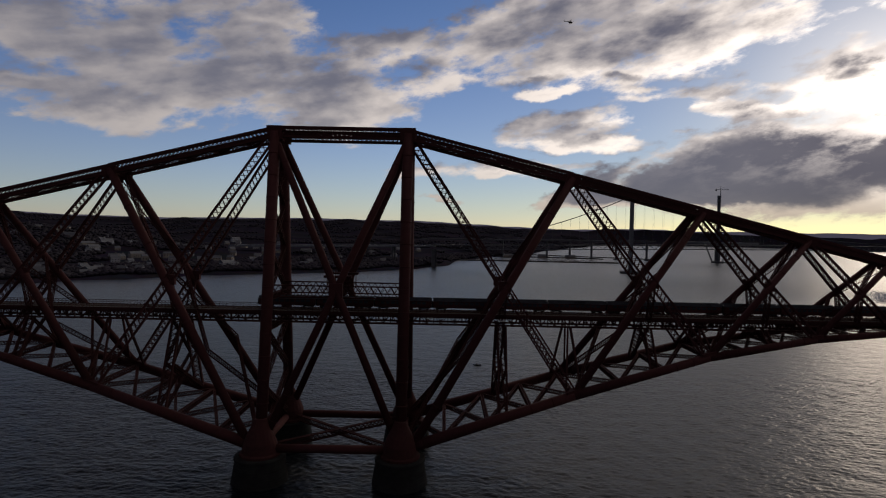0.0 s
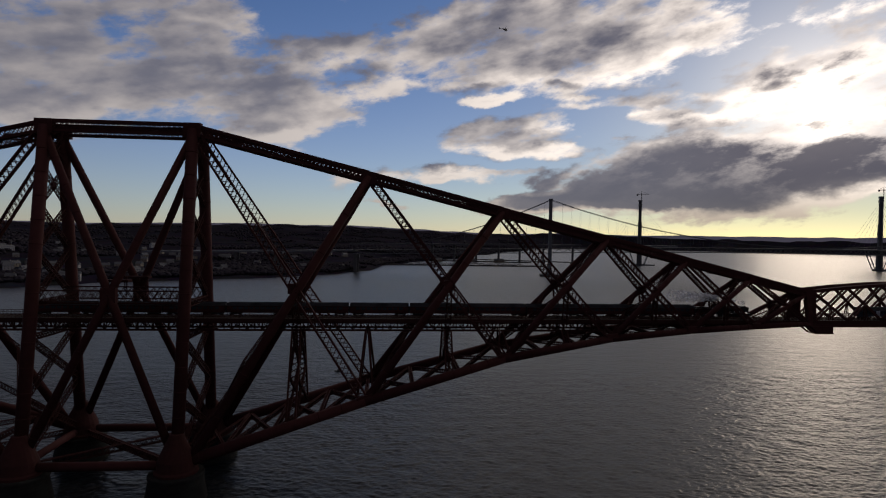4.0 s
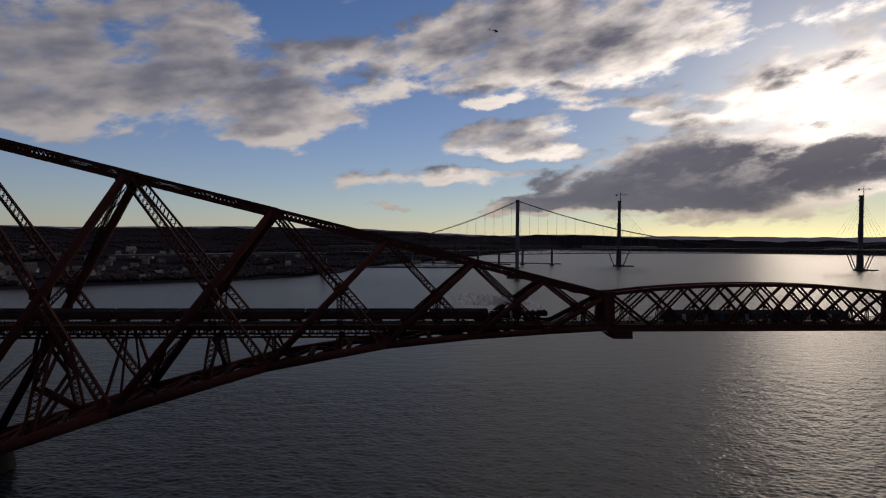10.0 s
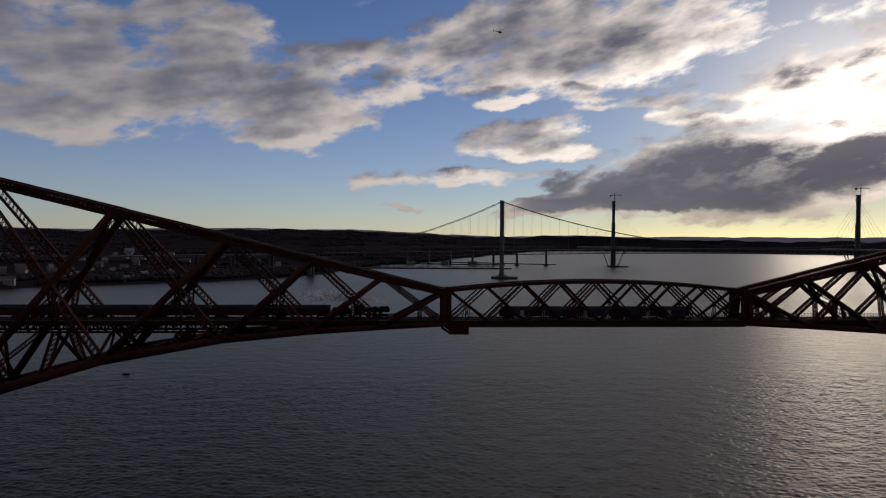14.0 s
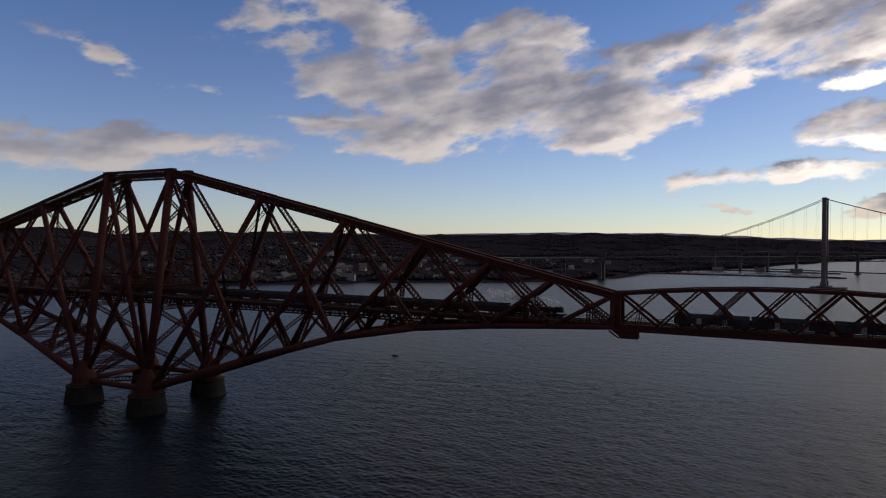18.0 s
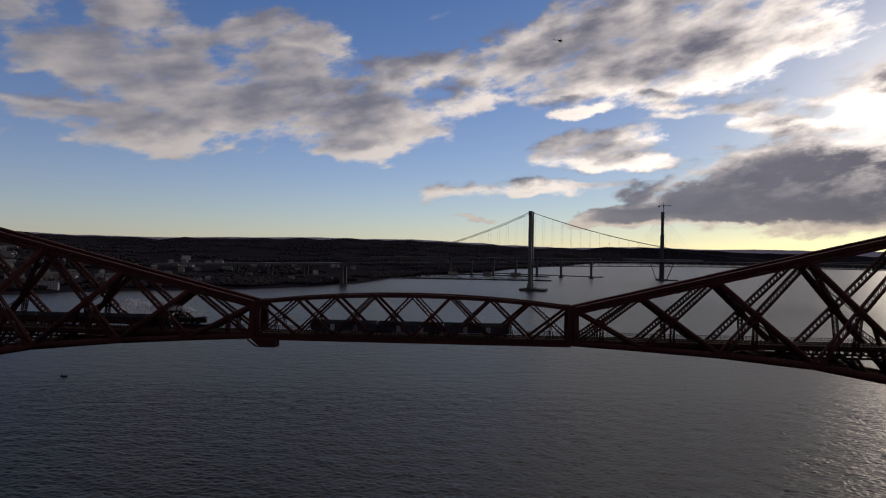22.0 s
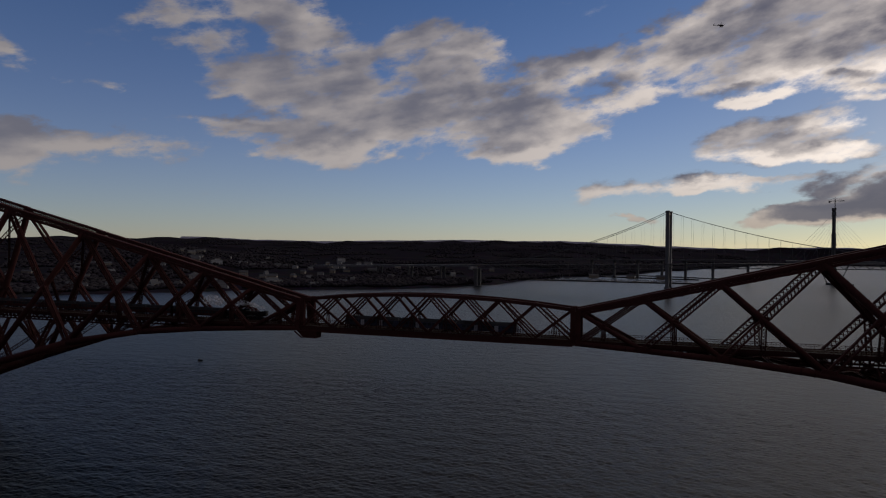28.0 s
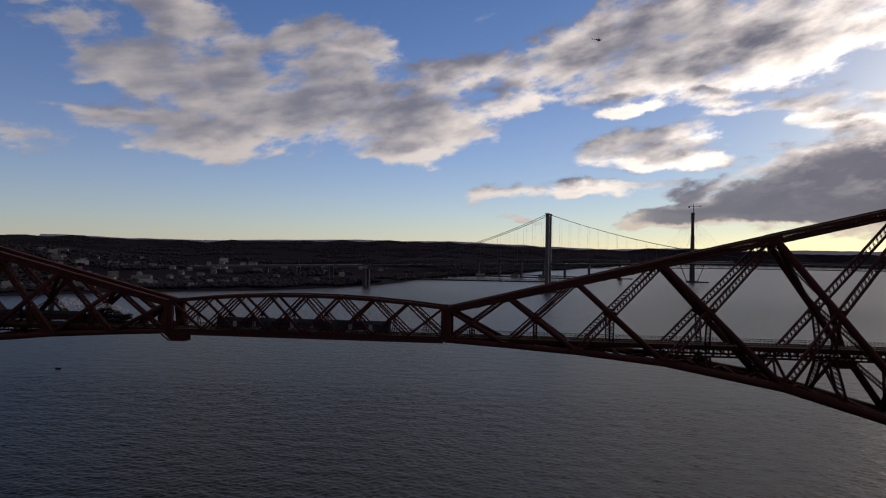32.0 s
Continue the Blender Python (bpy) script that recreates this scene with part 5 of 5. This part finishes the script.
def steam_engine(xf, y):
    e = thing("steam_locomotive", "black steam locomotive on the bridge hauling maroon carriages", "locomotive")
    x = xf - 0.6
    b = Build()
    b.tube((x - 9.5, y, RAIL_Z + 2.75), (x - 2.2, y, RAIL_Z + 2.7), 0.95, 0.82, 20)
    for k in range(5):
        b.tube((x - 9.0 + 1.7 * k, y, RAIL_Z + 2.73), (x - 8.9 + 1.7 * k, y, RAIL_Z + 2.73), 0.99, 0.99, 20)
    part("boiler", b, BLACK, e)
    b = Build()
    b.tube((x - 2.2, y, RAIL_Z + 2.7), (x - 0.4, y, RAIL_Z + 2.7), 0.95, 0.95, 20)
    b.tube((x - 0.4, y, RAIL_Z + 2.7), (x - 0.2, y, RAIL_Z + 2.7), 0.85, 0.5, 20)
    part("smokebox", b, BLACK, e)
    b = Build()
    b.lathe(x - 1.3, y, [(0.42, RAIL_Z + 3.5), (0.33, RAIL_Z + 3.7), (0.36, RAIL_Z + 4.0), (0.3, RAIL_Z + 4.0)], 14)
    part("chimney", b, BLACK, e)
    b = Build()
    b.lathe(x - 5.2, y, [(0.5, RAIL_Z + 3.5), (0.45, RAIL_Z + 3.8), (0.2, RAIL_Z + 3.95)], 14)
    part("steam_dome", b, BLACK, e)
    b = Build()
    b.box(x - 12.2, y - 1.3, RAIL_Z + 1.3, x - 9.5, y + 1.3, RAIL_Z + 3.4)
    body_profile(b, x - 12.5, x - 9.4, y, RAIL_Z + 3.3, 1.36, RAIL_Z + 3.95, 0.45)
    part("cab", b, BLACK, e)
    b = Build()
    b.box(x - 12.0, y - 1.25, RAIL_Z + 1.0, x, y + 1.25, RAIL_Z + 1.35)
    b.box(x - 0.1, y - 1.25, RAIL_Z + 0.8, x + 0.15, y + 1.25, RAIL_Z + 1.4)
    for s in (-0.9, 0.9):
        b.tube((x, y + s, RAIL_Z + 1.1), (x + 0.6, y + s, RAIL_Z + 1.1), 0.2, 0.24, 10)
    part("frame", b, BLACK, e)
    for s in (-1, 1):
        b = Build()
        b.box(x - 3.6, y + s * 1.25 - 0.02, RAIL_Z + 1.9, x - 0.6, y + s * 1.25 + 0.02, RAIL_Z + 3.7)
        part("smoke_deflector", b, BLACK, e)
        b = Build()
        b.tube((x - 2.6, y + s * 1.05, RAIL_Z + 0.85), (x - 1.2, y + s * 1.05, RAIL_Z + 0.85), 0.38, 0.38, 14)
        part("cylinder", b, BLACK, e)
        for dx, r in ((-3.4, 0.92), (-5.5, 0.92), (-7.6, 0.92), (-1.0, 0.46), (-10.3, 0.5)):
            b = Build()
            b.tube((x + dx, y + s * 0.72, RAIL_Z + r), (x + dx, y + s * 0.86, RAIL_Z + r), r, r, 18)
            part("wheel", b, BLACK, e)
    t = thing("tender", "black coal tender coupled behind a steam locomotive", "tender")
    b = Build()
    b.box(x - 20.0, y - 1.3, RAIL_Z + 1.1, x - 13.0, y + 1.3, RAIL_Z + 3.1)
    b.bar((x - 19.5, y, RAIL_Z + 3.2), (x - 14.0, y, RAIL_Z + 3.2), 2.0, 0.8)
    part("tank", b, BLACK, t)
    bogie(x - 18.0, y, t)
    bogie(x - 15.0, y, t)
    return x - 20.3


FRONT = 212.0
tail = steam_engine(FRONT, 2.05)
for k in range(11):
    carriage(tail - 20.0 * (k + 1), tail - 20.0 * k, 2.05, COACH, "dark maroon railway carriage with grey arched roof", "carriage", "carriages of the steam train", 9)
for k in range(3):
    carriage(249 + 22.0 * k, 271 + 22.0 * k, -2.05, BLUE, "blue-grey diesel railcar crossing the suspended span", "railcar", "cars of the diesel train", 10, DOOR)


def steam_material():
    m, n, l, b = material("steam", 1.0)
    out = n["Material Output"]
    g = n.new("ShaderNodeNewGeometry")
    t = n.new("ShaderNodeTexNoise")
    t.inputs["Scale"].default_value, t.inputs["Detail"].default_value = 0.55, 6
    l.new(g.outputs["Position"], t.inputs["Vector"])
    r = n.new("ShaderNodeMapRange")
    r.inputs[1].default_value, r.inputs[2].default_value, r.inputs[3].default_value, r.inputs[4].default_value = 0.40, 0.66, 0.0, 0.60
    l.new(t.outputs["Fac"], r.inputs[0])
    thin, white, blend, both = n.new("ShaderNodeBsdfTransparent"), n.new("ShaderNodeBsdfTranslucent"), n.new("ShaderNodeMixShader"), n.new("ShaderNodeMixShader")
    face = n.new("ShaderNodeBsdfDiffuse")
    for shader in (white, face):
        shader.inputs["Color"].default_value = (0.85, 0.86, 0.9, 1)
    both.inputs[0].default_value = 0.5
    l.new(white.outputs[0], both.inputs[1])
    l.new(face.outputs[0], both.inputs[2])
    l.new(r.outputs[0], blend.inputs[0])
    l.new(thin.outputs[0], blend.inputs[1])
    l.new(both.outputs[0], blend.inputs[2])
    l.new(blend.outputs[0], out.inputs["Surface"])
    n.remove(b)
    return m


STEAM = steam_material()


def steam_plume(x, y, z):
    r = random.Random(3)
    bm = bmesh.new()
    for k in range(16):
        s = 0.7 + 0.13 * k
        c = Vector((x - 1.7 * k + r.uniform(-0.8, 0.8), y + r.uniform(-0.5, 0.5) - 0.05 * k, z + 0.8 + 1.3 * math.sqrt(k) * 0.5 + r.uniform(-0.4, 0.4)))
        bmesh.ops.create_icosphere(bm, subdivisions=2, radius=s, matrix=Matrix.Translation(c) @ Matrix.Diagonal((1.3, 1, 0.8, 1)))
    for v in bm.verts:
        v.co += Vector((noise.noise(v.co * 0.9), noise.noise(v.co * 0.9 + Vector((5, 0, 0))), noise.noise(v.co * 0.9 + Vector((0, 7, 0))))) * 0.45
    me = bpy.data.meshes.new("steam_plume")
    bm.to_mesh(me)
    bm.free()
    me.materials.append(STEAM)
    me.polygons.foreach_set("use_smooth", [True] * len(me.polygons))
    return tagged(new("steam_plume", me), "thin white steam drifting back from a locomotive", "steam", kind="stuff")


steam_plume(FRONT - 2, 2.05, RAIL_Z + 4.2)

# ---- cradle under the tip, boat, helicopter ----


def work_cradle(x, y, z):
    c = thing("work_cradle", "dark hanging work platform under the railway deck", "work platform")
    b = Build()
    b.box(x - 3.0, y - 2.2, z, x + 3.4, y + 2.2, z + 0.3)
    part("platform", b, RED_DARK, c)
    b = Build()
    for s in (-2.1, 2.1):
        b.bar((x - 6.0, y + s, z + 2.4), (x - 3.0, y + s, z + 0.2), 0.3, 0.5)
        for k in range(5):
            b.bar((x - 3 + 1.55 * k, y + s, z), (x - 3 + 1.55 * k, y + s, z + 2.5), 0.14)
        b.bar((x - 3, y + s, z + 1.2), (x + 3.3, y + s, z + 1.2), 0.12)
    part("frame", b, RED_DARK, c)
    b = Build()
    for k, o in ((0, -2.15), (4, 2.15)):
        b.v += [(x - 5.0, y + o, z + 2.7), (x - 2.2, y + o, z + 0.3), (x + 3.3, y + o, z + 0.3), (x + 3.3, y + o, z + 2.7)]
    b.f += [(3, 2, 1, 0), (4, 5, 6, 7), (0, 1, 5, 4), (1, 2, 6, 5), (2, 3, 7, 6), (3, 0, 4, 7)]
    part("side_panel", b, RED_DARK, c, "dark sheeted tray of the platform")


work_cradle(H_SOUTH + TIP + 5.0, -3.6, RAISE + 44.4)
for cx in (467.0, 517.5):
    work_cradle(cx, 0.0, RAISE + 42.4)


def small_boat(x, y, turn):
    t = thing("small_boat", "small dark open work boat on the water", "boat")
    t.matrix_basis = pose(x, y, 0, 0, 0, turn) @ Matrix.Diagonal((0.75, 0.75, 0.6, 1))
    b = Build()
    ring = [(-0.5, 0.75), (-0.2, 1.0), (0.15, 0.95), (0.4, 0.5), (0.52, 0.03)]
    top = [(6.5 * u, 1.15 * v, 0.8) for u, v in ring] + [(6.5 * u, -1.15 * v, 0.8) for u, v in reversed(ring)]
    low = [(q[0] * 0.88, q[1] * 0.6, -0.3) for q in top]
    n = len(top)
    b.v += low + top
    b.f += [(k, (k + 1) % n, n + (k + 1) % n, n + k) for k in range(n)] + [tuple(range(n, 2 * n))]
    part("hull", b, BLACK, t)
    b = Build()
    b.box(-0.4, -0.8, 0.7, 1.2, 0.8, 2.1)
    part("wheelhouse", b, STEEL, t)
    b = Build()
    b.box(-2.9, -0.5, 0.6, -1.6, 0.5, 1.3)
    part("engine_cover", b, BLACK, t)


small_boat(56, 152, 172)


def helicopter(p, turn, k):
    h = thing("helicopter", "dark hovering helicopter, oversized to fit the camera view", "helicopter")
    h.matrix_basis = Matrix.Translation(p) @ pose(0, 0, 0, 0, 0, turn) @ Matrix.Scale(k, 4)
    bm = bmesh.new()
    bmesh.ops.create_uvsphere(bm, u_segments=20, v_segments=12, radius=1.0, matrix=Matrix.Diagonal((2.6, 1.1, 1.15, 1)))
    for v in bm.verts:
        if v.co.x < 0:
            v.co.z = v.co.z * (1 + v.co.x * 0.15) + 0.1 * -v.co.x
    me = bpy.data.meshes.new("fuselage")
    bm.to_mesh(me)
    bm.free()
    me.materials.append(BLACK)
    part("fuselage", me, None, h)
    b = Build()
    b.tube((-1.8, 0, 0.5), (-7.2, 0, 0.9), 0.45, 0.16, 12)
    part("tail_boom", b, BLACK, h)
    b = Build()
    b.bar((-7.2, 0, 0.2), (-7.6, 0, 2.2), 0.1, 0.8, (1, 0, 0))
    part("tail_fin", b, BLACK, h)
    b = Build()
    b.tube((0, 0, 1.0), (0, 0, 1.9), 0.2, 0.14, 10)
    part("rotor_mast", b, BLACK, h)
    for a in (20, 140, 260):
        b = Build()
        c, s = math.cos(radians(a)), math.sin(radians(a))
        b.bar((0, 0, 1.9), (5.2 * c, 5.2 * s, 1.95), 0.35, 0.06)
        part("rotor_blade", b, BLACK, h)
    for s in (-1, 1):
        b = Build()
        b.tube((-1.6, s * 1.1, -1.6), (2.0, s * 1.1, -1.6), 0.07, 0.07, 8)
        for x in (-0.9, 1.0):
            b.bar((x, s * 0.6, -0.8), (x, s * 1.1, -1.6), 0.09)
        part("skid", b, BLACK, h)


# set along a sight line, far off and enlarged to fit the camera's view
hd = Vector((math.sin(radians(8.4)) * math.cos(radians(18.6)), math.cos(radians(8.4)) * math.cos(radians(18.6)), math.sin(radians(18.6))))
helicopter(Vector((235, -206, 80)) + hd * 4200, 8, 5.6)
